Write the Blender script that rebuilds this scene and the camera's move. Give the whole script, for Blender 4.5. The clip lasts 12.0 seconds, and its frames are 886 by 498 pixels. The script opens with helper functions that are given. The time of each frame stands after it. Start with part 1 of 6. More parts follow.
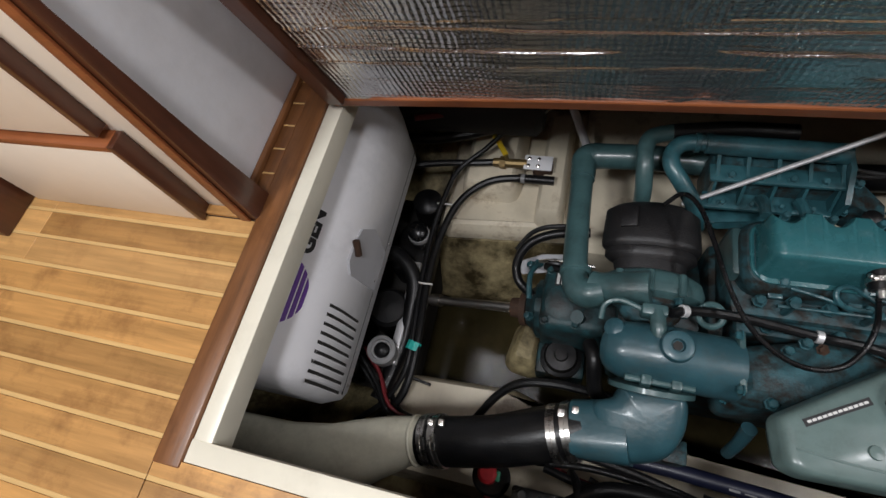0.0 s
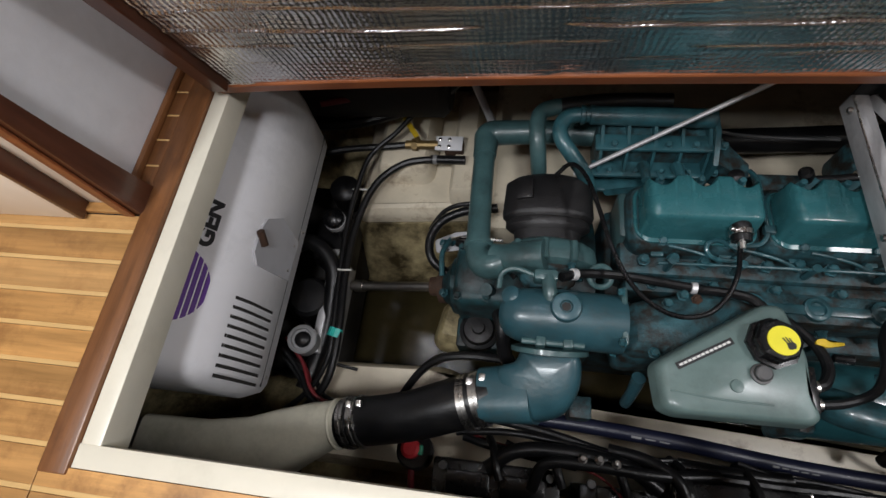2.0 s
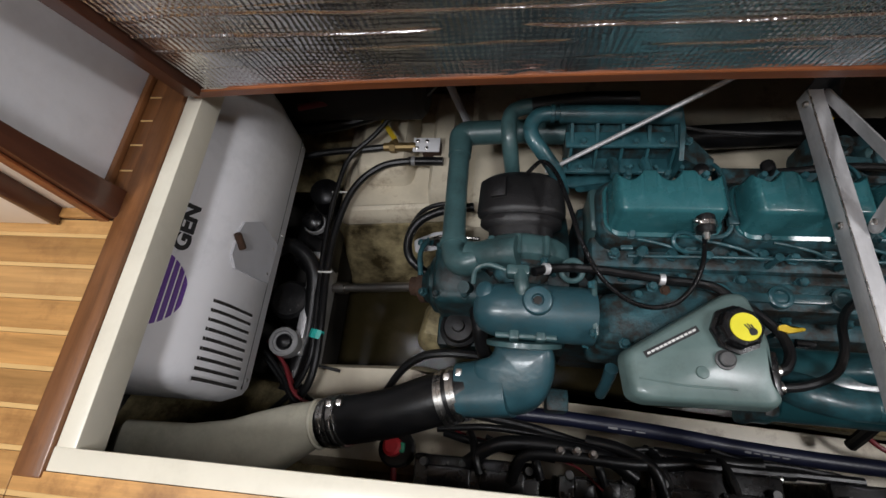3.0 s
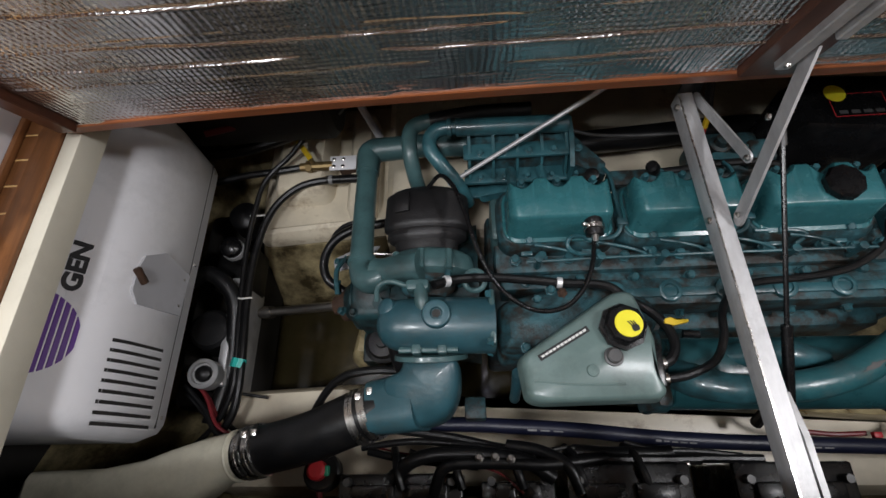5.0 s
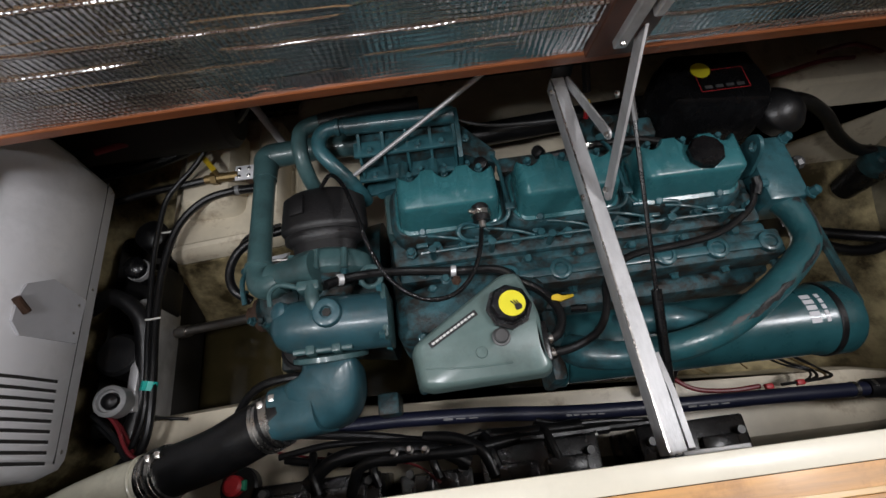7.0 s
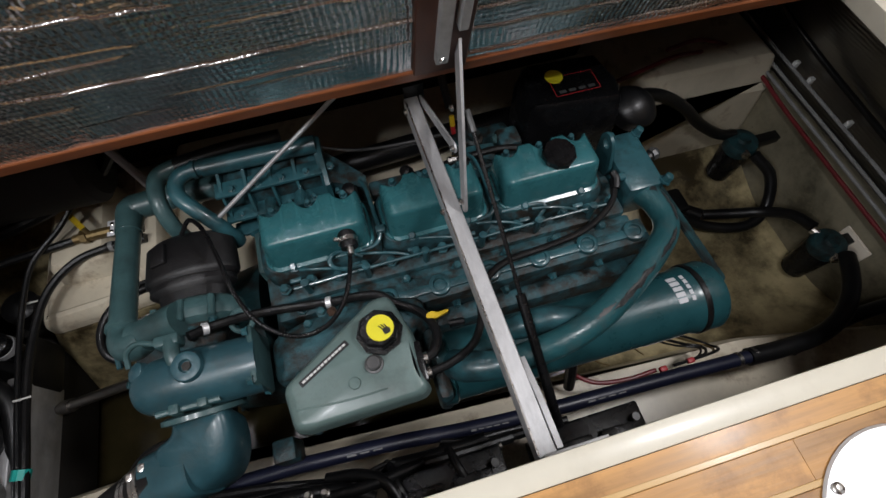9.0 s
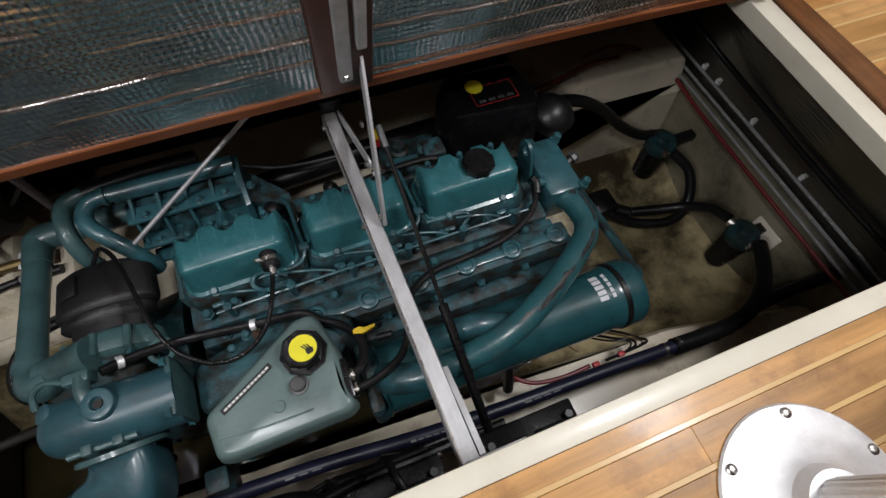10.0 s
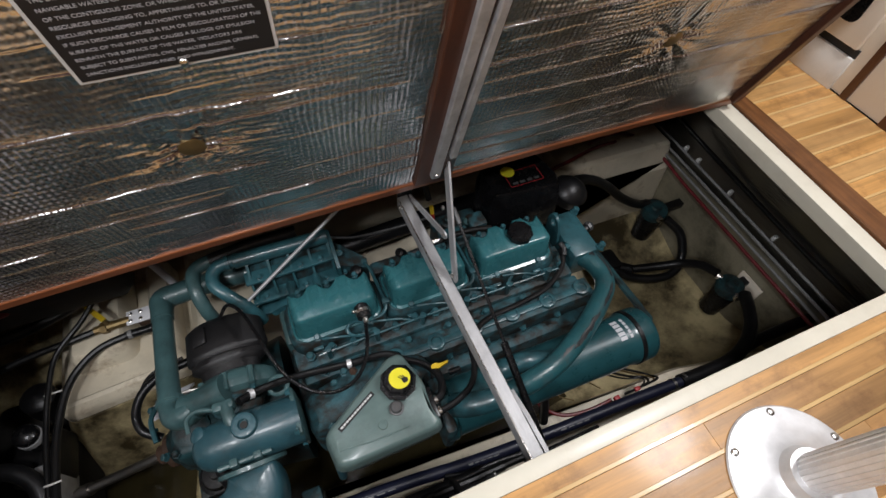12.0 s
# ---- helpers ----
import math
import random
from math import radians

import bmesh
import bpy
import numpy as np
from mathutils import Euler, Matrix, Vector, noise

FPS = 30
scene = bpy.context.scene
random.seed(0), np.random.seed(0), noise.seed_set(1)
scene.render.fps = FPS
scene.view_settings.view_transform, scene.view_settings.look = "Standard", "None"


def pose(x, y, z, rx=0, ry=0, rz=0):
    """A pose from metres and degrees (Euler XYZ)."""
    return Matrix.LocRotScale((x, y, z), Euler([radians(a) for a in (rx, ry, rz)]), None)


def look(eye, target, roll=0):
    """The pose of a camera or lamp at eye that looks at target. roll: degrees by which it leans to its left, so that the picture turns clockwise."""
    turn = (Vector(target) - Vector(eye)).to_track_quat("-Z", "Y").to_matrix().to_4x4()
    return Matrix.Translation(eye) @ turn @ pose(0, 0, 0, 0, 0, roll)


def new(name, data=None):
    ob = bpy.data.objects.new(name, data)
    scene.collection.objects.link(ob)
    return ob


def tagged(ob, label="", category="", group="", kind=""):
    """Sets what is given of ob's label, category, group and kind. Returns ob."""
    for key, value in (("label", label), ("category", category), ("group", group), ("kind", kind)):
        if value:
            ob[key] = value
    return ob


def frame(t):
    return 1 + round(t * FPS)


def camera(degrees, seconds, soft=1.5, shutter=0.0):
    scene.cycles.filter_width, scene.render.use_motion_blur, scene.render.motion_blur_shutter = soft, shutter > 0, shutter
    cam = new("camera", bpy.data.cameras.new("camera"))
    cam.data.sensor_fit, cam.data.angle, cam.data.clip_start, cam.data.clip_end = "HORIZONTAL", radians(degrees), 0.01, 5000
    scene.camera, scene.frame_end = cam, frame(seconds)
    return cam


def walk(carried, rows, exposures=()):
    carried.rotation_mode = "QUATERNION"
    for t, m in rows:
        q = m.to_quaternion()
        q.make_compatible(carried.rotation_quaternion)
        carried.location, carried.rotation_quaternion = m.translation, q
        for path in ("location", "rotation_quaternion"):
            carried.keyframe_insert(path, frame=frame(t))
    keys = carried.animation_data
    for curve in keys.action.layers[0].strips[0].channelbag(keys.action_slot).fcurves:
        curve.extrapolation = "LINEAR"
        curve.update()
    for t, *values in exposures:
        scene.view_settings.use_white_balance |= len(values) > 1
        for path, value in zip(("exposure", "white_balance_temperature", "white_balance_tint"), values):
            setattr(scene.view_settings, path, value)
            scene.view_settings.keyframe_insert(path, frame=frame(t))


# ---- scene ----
cam = camera(85.1, 12.0)
PATH = [
    (0, (0.508, 0.083, 0.704), (-0.018, 0.869, -1.058), -23.3),
    (0.5, (0.529, 0.079, 0.702), (0.064, 0.874, -1.073), -21.0),
    (1, (0.557, 0.079, 0.697), (0.144, 0.858, -1.098), -19.8),
    (1.5, (0.589, 0.084, 0.694), (0.225, 0.859, -1.114), -18.5),
    (2, (0.612, 0.078, 0.695), (0.287, 0.854, -1.12), -17.5),
    (2.5, (0.628, 0.068, 0.698), (0.317, 0.844, -1.119), -17.6),
    (3, (0.647, 0.063, 0.702), (0.362, 0.858, -1.111), -16.1),
    (5, (0.78, 0.08, 0.705), (0.639, 0.911, -1.108), -11.2),
    (5.5, (0.808, 0.06, 0.705), (0.68, 0.901, -1.105), -11.0),
    (6, (0.851, 0.049, 0.705), (0.766, 0.908, -1.099), -9.2),
    (6.5, (0.89, 0.045, 0.7), (0.86, 0.882, -1.115), -8.2),
    (7, (0.924, 0.049, 0.694), (0.941, 0.884, -1.123), -6.5),
    (9, (1.087, 0.026, 0.677), (1.322, 0.897, -1.108), -1.5),
    (9.5, (1.132, 0.02, 0.683), (1.46, 0.888, -1.088), 1.8),
    (10, (1.159, 0.011, 0.691), (1.558, 0.846, -1.082), 4.4),
    (10.5, (1.179, 0.003, 0.708), (1.641, 0.849, -1.044), 6.1),
    (11, (1.163, -0.011, 0.75), (1.641, 0.854, -0.989), 5.5),
    (11.5, (1.076, -0.032, 0.829), (1.534, 0.903, -0.878), 4.9),
    (12, (0.943, -0.061, 0.922), (1.452, 0.959, -0.722), 4.3),
]
walk(cam, [(t, look(eye, target, roll)) for t, eye, target, roll in PATH], [(0.0, 0.0), (3.0, 0.0), (5.3, 0.12), (7.2, 0.0), (9.0, -0.12), (10.8, -0.12), (12.0, 0.04)])

# ---- light ----
world = bpy.data.worlds.new("cabin_air")
scene.world = world
world.use_nodes = True
world.node_tree.nodes["Background"].inputs[0].default_value = (0.9, 0.95, 1.0, 1)
world.node_tree.nodes["Background"].inputs[1].default_value = 0.012
scene.view_settings.exposure = 0.0


def area_lamp(name, at, target, size, watts, colour):
    d = bpy.data.lights.new(name, "AREA")
    d.shape, d.size, d.energy, d.color = "DISK", size, watts, colour
    ob = new(name, d)
    ob.matrix_world = look(at, target)
    return ob


area_lamp("ceiling_lamp_light", (0.58, -0.34, 1.86), (0.58, -0.34, 0), 0.30, 21, (0.95, 0.95, 1.0))
area_lamp("ceiling_lamp_light", (2.42, 0.02, 1.86), (2.42, 0.02, 0), 0.40, 31, (0.98, 0.97, 1.0))
area_lamp("ceiling_lamp_light", (-0.40, -0.55, 1.86), (-0.40, -0.55, 0), 0.30, 27, (0.95, 0.97, 1.0))


# ---- materials ----
def material(name, colour, rough=0.5, metal=0.0, vary=0.25, scale=12.0, dirt=None, dirt_amount=0.5, dirt_scale=5.0,
             bump=0.1, bump_scale=60.0, coat=0.0, stretch=(1, 1, 1), spec=0.5, each=0.0, dirt_range=(0.5, 0.72)):
    """Base colour with large stains and fine grain, uneven gloss and a fine relief."""
    m = bpy.data.materials.new(name)
    m.use_nodes = True
    nt = m.node_tree
    n, l = nt.nodes, nt.links
    b = n["Principled BSDF"]
    tc = n.new("ShaderNodeNewGeometry")
    mp = n.new("ShaderNodeMapping")
    mp.inputs["Scale"].default_value = stretch
    l.new(tc.outputs["Position"], mp.inputs["Vector"])
    fine = n.new("ShaderNodeTexNoise")
    fine.inputs["Scale"].default_value = scale
    fine.inputs["Detail"].default_value = 6
    fine.inputs["Roughness"].default_value = 0.65
    l.new(mp.outputs[0], fine.inputs["Vector"])
    ramp = n.new("ShaderNodeMapRange")
    ramp.inputs["From Min"].default_value, ramp.inputs["From Max"].default_value = 0.3, 0.7
    ramp.inputs["To Min"].default_value, ramp.inputs["To Max"].default_value = 1 - vary, 1 + vary
    l.new(fine.outputs["Fac"], ramp.inputs["Value"])
    mul = n.new("ShaderNodeVectorMath")
    mul.operation = "SCALE"
    mul.inputs[0].default_value = colour
    value = ramp.outputs[0]
    if each:
        info = n.new("ShaderNodeObjectInfo")
        er = n.new("ShaderNodeMapRange")
        er.inputs["To Min"].default_value, er.inputs["To Max"].default_value = 1 - each, 1 + each
        l.new(info.outputs["Random"], er.inputs["Value"])
        mm = n.new("ShaderNodeMath")
        mm.operation = "MULTIPLY"
        l.new(value, mm.inputs[0])
        l.new(er.outputs[0], mm.inputs[1])
        value = mm.outputs[0]
    l.new(value, mul.inputs["Scale"])
    out = mul.outputs[0]
    if dirt:
        big = n.new("ShaderNodeTexNoise")
        big.inputs["Scale"].default_value = dirt_scale
        big.inputs["Detail"].default_value = 8
        big.inputs["Roughness"].default_value = 0.7
        l.new(tc.outputs["Position"], big.inputs["Vector"])
        r2 = n.new("ShaderNodeMapRange")
        r2.inputs["From Min"].default_value, r2.inputs["From Max"].default_value = dirt_range
        r2.inputs["To Max"].default_value = dirt_amount
        l.new(big.outputs["Fac"], r2.inputs["Value"])
        mix = n.new("ShaderNodeMix")
        mix.data_type = "RGBA"
        l.new(r2.outputs[0], mix.inputs["Factor"])
        l.new(out, mix.inputs["A"])
        mix.inputs["B"].default_value = (*dirt, 1)
        out = mix.outputs["Result"]
    l.new(out, b.inputs["Base Color"])
    rr = n.new("ShaderNodeMapRange")
    rr.inputs["To Min"].default_value, rr.inputs["To Max"].default_value = max(0.03, rough - 0.12), min(1, rough + 0.12)
    l.new(fine.outputs["Fac"], rr.inputs["Value"])
    l.new(rr.outputs[0], b.inputs["Roughness"])
    b.inputs["Metallic"].default_value = metal
    b.inputs["Specular IOR Level"].default_value = spec
    b.inputs["Coat Weight"].default_value = coat
    b.inputs["Coat Roughness"].default_value = 0.12
    if bump:
        g = n.new("ShaderNodeTexNoise")
        g.inputs["Scale"].default_value = bump_scale
        g.inputs["Detail"].default_value = 4
        l.new(mp.outputs[0], g.inputs["Vector"])
        bm = n.new("ShaderNodeBump")
        bm.inputs["Strength"].default_value = bump
        bm.inputs["Distance"].default_value = 0.004
        l.new(g.outputs["Fac"], bm.inputs["Height"])
        l.new(bm.outputs[0], b.inputs["Normal"])
    return m


M_TEAL = material("teal_engine_enamel", (0.024, 0.088, 0.104), 0.36, 0, 0.28, 14, (0.012, 0.018, 0.018), 0.85, 12, 0.16, 110, 0.3, dirt_range=(0.46, 0.66))
M_TEAL_COVER = material("clean_teal_enamel", (0.028, 0.124, 0.138), 0.27, 0, 0.14, 12, (0.014, 0.05, 0.054), 0.6, 8, 0.10, 150, 0.22)
M_BARE = material("flaked_dark_metal", (0.035, 0.036, 0.038), 0.4, 0.5, 0.5, 40, (0.22, 0.22, 0.22), 0.6, 50, 0.5, 160)
M_TEAL_CAST = material("teal_enamel_on_rough_casting", (0.025, 0.078, 0.092), 0.52, 0, 0.35, 26, (0.018, 0.012, 0.008), 0.95, 24, 0.35, 160, 0.0, spec=0.35, dirt_range=(0.40, 0.58))
M_TEAL_GREY = material("grey_green_enamel", (0.042, 0.090, 0.093), 0.38, 0, 0.25, 12, (0.02, 0.028, 0.028), 0.6, 14, 0.2, 150, 0.2)
M_TEAL_BLUE = material("blue_green_enamel", (0.022, 0.068, 0.084), 0.36, 0, 0.22, 10, (0.034, 0.052, 0.054), 0.75, 12, 0.12, 110, 0.15)
M_TEAL_DRUM = material("dark_clean_teal_enamel", (0.013, 0.058, 0.066), 0.3, 0, 0.2, 12, (0.010, 0.026, 0.028), 0.6, 10, 0.08, 140, 0.2)
M_TEAL_CHIP = material("chipped_teal_enamel", (0.018, 0.078, 0.088), 0.34, 0, 0.2, 10, (0.05, 0.07, 0.072), 0.8, 16, 0.35, 90, 0.2)
M_TANK = material("grey_green_translucent_plastic", (0.115, 0.170, 0.160), 0.34, 0, 0.18, 8, (0.055, 0.080, 0.074), 0.75, 11, 0.06, 60, 0.1)
M_BLACK = material("black_rubber", (0.006, 0.006, 0.0065), 0.36, 0, 0.3, 20, (0.015, 0.013, 0.011), 0.6, 12, 0.15, 180, spec=0.35)
M_BLACK_GLOSS = material("black_plastic", (0.004, 0.004, 0.0045), 0.27, 0, 0.2, 20, (0.02, 0.02, 0.02), 0.4, 12, 0.05, 120, spec=0.4)
M_FILTER = material("matt_black_moulded_plastic", (0.0065, 0.006, 0.0065), 0.46, 0, 0.2, 30, (0.016, 0.015, 0.014), 0.5, 16, 0.3, 300)
M_BLUEHOSE = material("dark_blue_rubber_hose", (0.008, 0.010, 0.026), 0.4, 0, 0.2, 20, (0.02, 0.02, 0.03), 0.5, 15, 0.1, 200)
M_WHITE = material("white_plastic", (0.72, 0.71, 0.67), 0.45, 0, 0.08, 10, (0.45, 0.40, 0.3), 0.3, 15, 0.05, 100)
M_CREAM = material("cream_gelcoat", (0.72, 0.68, 0.56), 0.35, 0, 0.05, 6, (0.50, 0.46, 0.36), 0.35, 9, 0.06, 40, 0.2)
M_HULL = material("stained_cream_fibreglass", (0.46, 0.38, 0.21), 0.36, 0, 0.28, 7, (0.040, 0.028, 0.011), 0.96, 3.6, 0.3, 24, 0.25, dirt_range=(0.40, 0.58))
M_BED = material("glossy_white_gelcoat_with_rust_stains", (0.64, 0.57, 0.44), 0.34, 0, 0.16, 6, (0.15, 0.075, 0.024), 0.9, 6.0, 0.1, 20, 0.12, dirt_range=(0.55, 0.72))
M_MUFFLER = material("bare_grey_fibreglass", (0.52, 0.50, 0.40), 0.4, 0, 0.15, 14, (0.26, 0.24, 0.17), 0.6, 8, 0.25, 60, 0.2)
M_GEN = material("light_grey_powder_coat", (0.79, 0.785, 0.80), 0.32, 0, 0.03, 8, (0.42, 0.42, 0.42), 0.35, 5, 0.03, 200, 0.15)
M_GENDOOR = material("darker_grey_plastic", (0.48, 0.48, 0.50), 0.4, 0, 0.05, 10, (0.3, 0.3, 0.3), 0.4, 8, 0.03, 200)
M_STEEL = material("stainless_steel", (0.62, 0.60, 0.57), 0.28, 1, 0.12, 30, (0.3, 0.28, 0.25), 0.5, 20, 0.08, 200)
M_ALU = material("scratched_aluminium", (0.56, 0.56, 0.565), 0.55, 0.7, 0.2, 25, (0.33, 0.33, 0.33), 0.6, 12, 0.15, 180, stretch=(1, 0.3, 1))
M_BRUSHED = material("brushed_aluminium", (0.84, 0.84, 0.84), 0.45, 0.6, 0.06, 40, (0.5, 0.5, 0.5), 0.3, 12, 0.05, 300)
M_RUST = material("rusty_iron", (0.055, 0.028, 0.016), 0.8, 0.2, 0.4, 30, (0.05, 0.03, 0.02), 0.7, 18, 0.6, 160)
M_SHAFT = material("dull_shaft_steel", (0.35, 0.33, 0.31), 0.35, 1, 0.2, 30, (0.2, 0.13, 0.09), 0.6, 15, 0.1, 150)
M_BRASS = material("tarnished_brass", (0.20, 0.14, 0.06), 0.45, 0.7, 0.2, 30, (0.2, 0.12, 0.05), 0.6, 20, 0.1, 200)
M_YELLOW = material("yellow_plastic", (0.80, 0.72, 0.03), 0.45, 0, 0.05, 20, None, 0, 5, 0.03, 100)
M_MUSTARD = material("mustard_yellow_plastic", (0.62, 0.42, 0.02), 0.4, 0, 0.08, 20, None, 0, 5, 0.03, 100)
M_RED = material("red_cable", (0.40, 0.02, 0.025), 0.45, 0, 0.15, 20, (0.1, 0.02, 0.02), 0.4, 15, 0.05, 100)
M_GREEN = material("green_plastic", (0.02, 0.22, 0.12), 0.45, 0, 0.1, 20, None, 0, 5, 0.03, 100)
M_TIE = material("turquoise_tape", (0.02, 0.42, 0.36), 0.4, 0, 0.1, 20, None, 0, 5, 0.05, 100)
M_DARKRED = material("dark_red_cable", (0.15, 0.014, 0.018), 0.45, 0, 0.2, 20, (0.05, 0.01, 0.01), 0.4, 15, 0.05, 100)
M_TEAL_DARK = material("oily_dark_teal_casting", (0.013, 0.048, 0.054), 0.5, 0, 0.35, 22, (0.010, 0.009, 0.008), 0.95, 18, 0.25, 140, 0.0, spec=0.4, dirt_range=(0.42, 0.62))
M_PURPLE = material("purple_decal", (0.13, 0.045, 0.28), 0.4, 0, 0.05, 20, None, 0, 5, 0, 100)
M_INK = material("black_print", (0.01, 0.01, 0.011), 0.5, 0, 0.1, 20, None, 0, 5, 0, 100)
M_PRINT = material("white_print", (0.66, 0.66, 0.64), 0.5, 0, 0.05, 20, None, 0, 5, 0, 100)
# near-black standing for shade: underfloor voids, slots, seams, sockets and gaps
M_DARK = material("dark_void_shade", (0.02, 0.018, 0.016), 0.8, 0, 0.3, 12, None, 0, 5, 0.2, 60)
M_TEAK = material("varnished_teak", (0.47, 0.245, 0.078), 0.42, 0, 0.30, 16, (0.17, 0.068, 0.020), 0.8, 9, 0.07, 60, 0.12, stretch=(0.16, 3.0, 3.0), each=0.24)
M_TEAK_RED = material("reddish_teak", (0.30, 0.130, 0.042), 0.42, 0, 0.32, 20, (0.12, 0.045, 0.016), 0.8, 11, 0.07, 60, 0.12, stretch=(0.16, 3.0, 3.0), each=0.25)
M_TEAK_PALE = material("pale_teak", (0.52, 0.29, 0.105), 0.42, 0, 0.25, 18, (0.30, 0.14, 0.045), 0.7, 10, 0.07, 60, 0.12, stretch=(0.16, 3.0, 3.0), each=0.15)
M_HOLLY = material("pale_holly_strip", (0.62, 0.40, 0.165), 0.32, 0, 0.1, 30, None, 0, 5, 0.03, 60, 0.35, stretch=(0.2, 2, 2))
M_MARGIN = material("dark_teak_margin", (0.165, 0.066, 0.022), 0.42, 0, 0.35, 20, (0.06, 0.022, 0.009), 0.6, 9, 0.08, 60, 0.1, stretch=(3, 0.2, 3))
M_MAHOGANY = material("dark_mahogany", (0.075, 0.024, 0.011), 0.38, 0, 0.25, 18, (0.028, 0.010, 0.006), 0.5, 6, 0.06, 60, 0.3, stretch=(3, 3, 0.25))
# same wood as the dark mahogany, lightened for edges that catch the light
M_MAHOGANY_LIT = material("lit_mahogany_edge", (0.25, 0.078, 0.026), 0.42, 0, 0.30, 18, (0.13, 0.038, 0.015), 0.6, 8, 0.08, 60, 0.1, stretch=(0.2, 3, 3))
M_LAMINATE = material("cream_laminate", (0.82, 0.74, 0.62), 0.45, 0, 0.03, 8, (0.66, 0.58, 0.47), 0.3, 3, 0.02, 60)
M_PIPE = material("dusty_grey_pipe", (0.24, 0.24, 0.24), 0.45, 0, 0.15, 20, (0.1, 0.1, 0.09), 0.5, 12, 0.05, 100)
M_PANEL = material("pale_grey_painted_panel", (0.80, 0.81, 0.84), 0.4, 0, 0.04, 5, (0.52, 0.52, 0.52), 0.4, 3, 0.03, 40)
M_CEIL = material("off_white_headliner", (0.72, 0.66, 0.56), 0.7, 0, 0.05, 8, None, 0, 5, 0.1, 80)


M_LINING = material("stained_grey_green_lining", (0.30, 0.27, 0.19), 0.32, 0, 0.25, 8, (0.05, 0.045, 0.03), 0.9, 4, 0.25, 40, 0.2, dirt_range=(0.38, 0.62))
M_BILGE_DARK = material("dark_bilge_sheet", (0.030, 0.024, 0.010), 0.08, 0, 0.3, 6, (0.06, 0.045, 0.02), 0.6, 5, 0.02, 10)
M_LEAD = material("dull_lead", (0.10, 0.10, 0.10), 0.5, 0.6, 0.2, 30, None, 0, 5, 0.05, 100)


def foil_material(name, tint, rough):
    m = bpy.data.materials.new(name)
    m.use_nodes = True
    nt = m.node_tree
    n, l = nt.nodes, nt.links
    b = n["Principled BSDF"]
    b.inputs["Metallic"].default_value = 1.0
    g = n.new("ShaderNodeNewGeometry")
    mp = n.new("ShaderNodeMapping")
    mp.inputs["Scale"].default_value = (1, 0.35, 0.9)
    l.new(g.outputs["Position"], mp.inputs["Vector"])
    warp = n.new("ShaderNodeTexNoise")
    warp.inputs["Scale"].default_value = 9
    l.new(mp.outputs[0], warp.inputs["Vector"])
    add = n.new("ShaderNodeVectorMath")
    add.operation = "MULTIPLY_ADD"
    add.inputs[1].default_value = (0.02, 0.02, 0.02)
    l.new(warp.outputs["Color"], add.inputs[0])
    l.new(mp.outputs[0], add.inputs[2])
    wx = n.new("ShaderNodeTexWave")
    wx.inputs["Scale"].default_value = 31
    wx.bands_direction = "X"
    wz = n.new("ShaderNodeTexWave")
    wz.inputs["Scale"].default_value = 31
    wz.bands_direction = "Z"
    for w in (wx, wz):
        w.inputs["Distortion"].default_value = 1.6
        w.inputs["Detail Scale"].default_value = 2.0
        l.new(add.outputs[0], w.inputs["Vector"])
    sm = n.new("ShaderNodeMath")
    sm.operation = "MULTIPLY_ADD"
    l.new(wz.outputs["Fac"], sm.inputs[0])
    sm.inputs[1].default_value = 0.65
    l.new(wx.outputs["Fac"], sm.inputs[2])
    crumple = n.new("ShaderNodeTexNoise")
    crumple.inputs["Scale"].default_value = 14
    crumple.inputs["Detail"].default_value = 5
    l.new(mp.outputs[0], crumple.inputs["Vector"])
    b1 = n.new("ShaderNodeBump")
    b1.inputs["Distance"].default_value = 0.0036
    patch = n.new("ShaderNodeTexNoise")
    patch.inputs["Scale"].default_value = 3.5
    patch.inputs["Detail"].default_value = 2
    l.new(g.outputs["Position"], patch.inputs["Vector"])
    deep = n.new("ShaderNodeMapRange")
    deep.inputs["From Min"].default_value, deep.inputs["From Max"].default_value = 0.38, 0.62
    deep.inputs["To Min"].default_value, deep.inputs["To Max"].default_value = 0.12, 0.52
    l.new(patch.outputs["Fac"], deep.inputs["Value"])
    l.new(deep.outputs[0], b1.inputs["Strength"])
    l.new(sm.outputs[0], b1.inputs["Height"])
    b2 = n.new("ShaderNodeBump")
    b2.inputs["Strength"].default_value, b2.inputs["Distance"].default_value = 0.35, 0.010
    l.new(crumple.outputs["Fac"], b2.inputs["Height"])
    l.new(b1.outputs[0], b2.inputs["Normal"])
    l.new(b2.outputs[0], b.inputs["Normal"])
    mr = n.new("ShaderNodeMapRange")
    mr.inputs["To Min"].default_value, mr.inputs["To Max"].default_value = 0.55, 1.0
    l.new(crumple.outputs["Fac"], mr.inputs["Value"])
    sc = n.new("ShaderNodeVectorMath")
    sc.operation = "SCALE"
    sc.inputs[0].default_value = tint
    l.new(mr.outputs[0], sc.inputs["Scale"])
    l.new(sc.outputs[0], b.inputs["Base Color"])
    b.inputs["Roughness"].default_value = rough
    return m


M_FOIL = foil_material("woven_reflective_foil", (0.84, 0.84, 0.85), 0.24)
# darker and rougher than the lid's foil
M_FOIL_DULL = foil_material("dull_grey_foil", (0.42, 0.41, 0.39), 0.36)


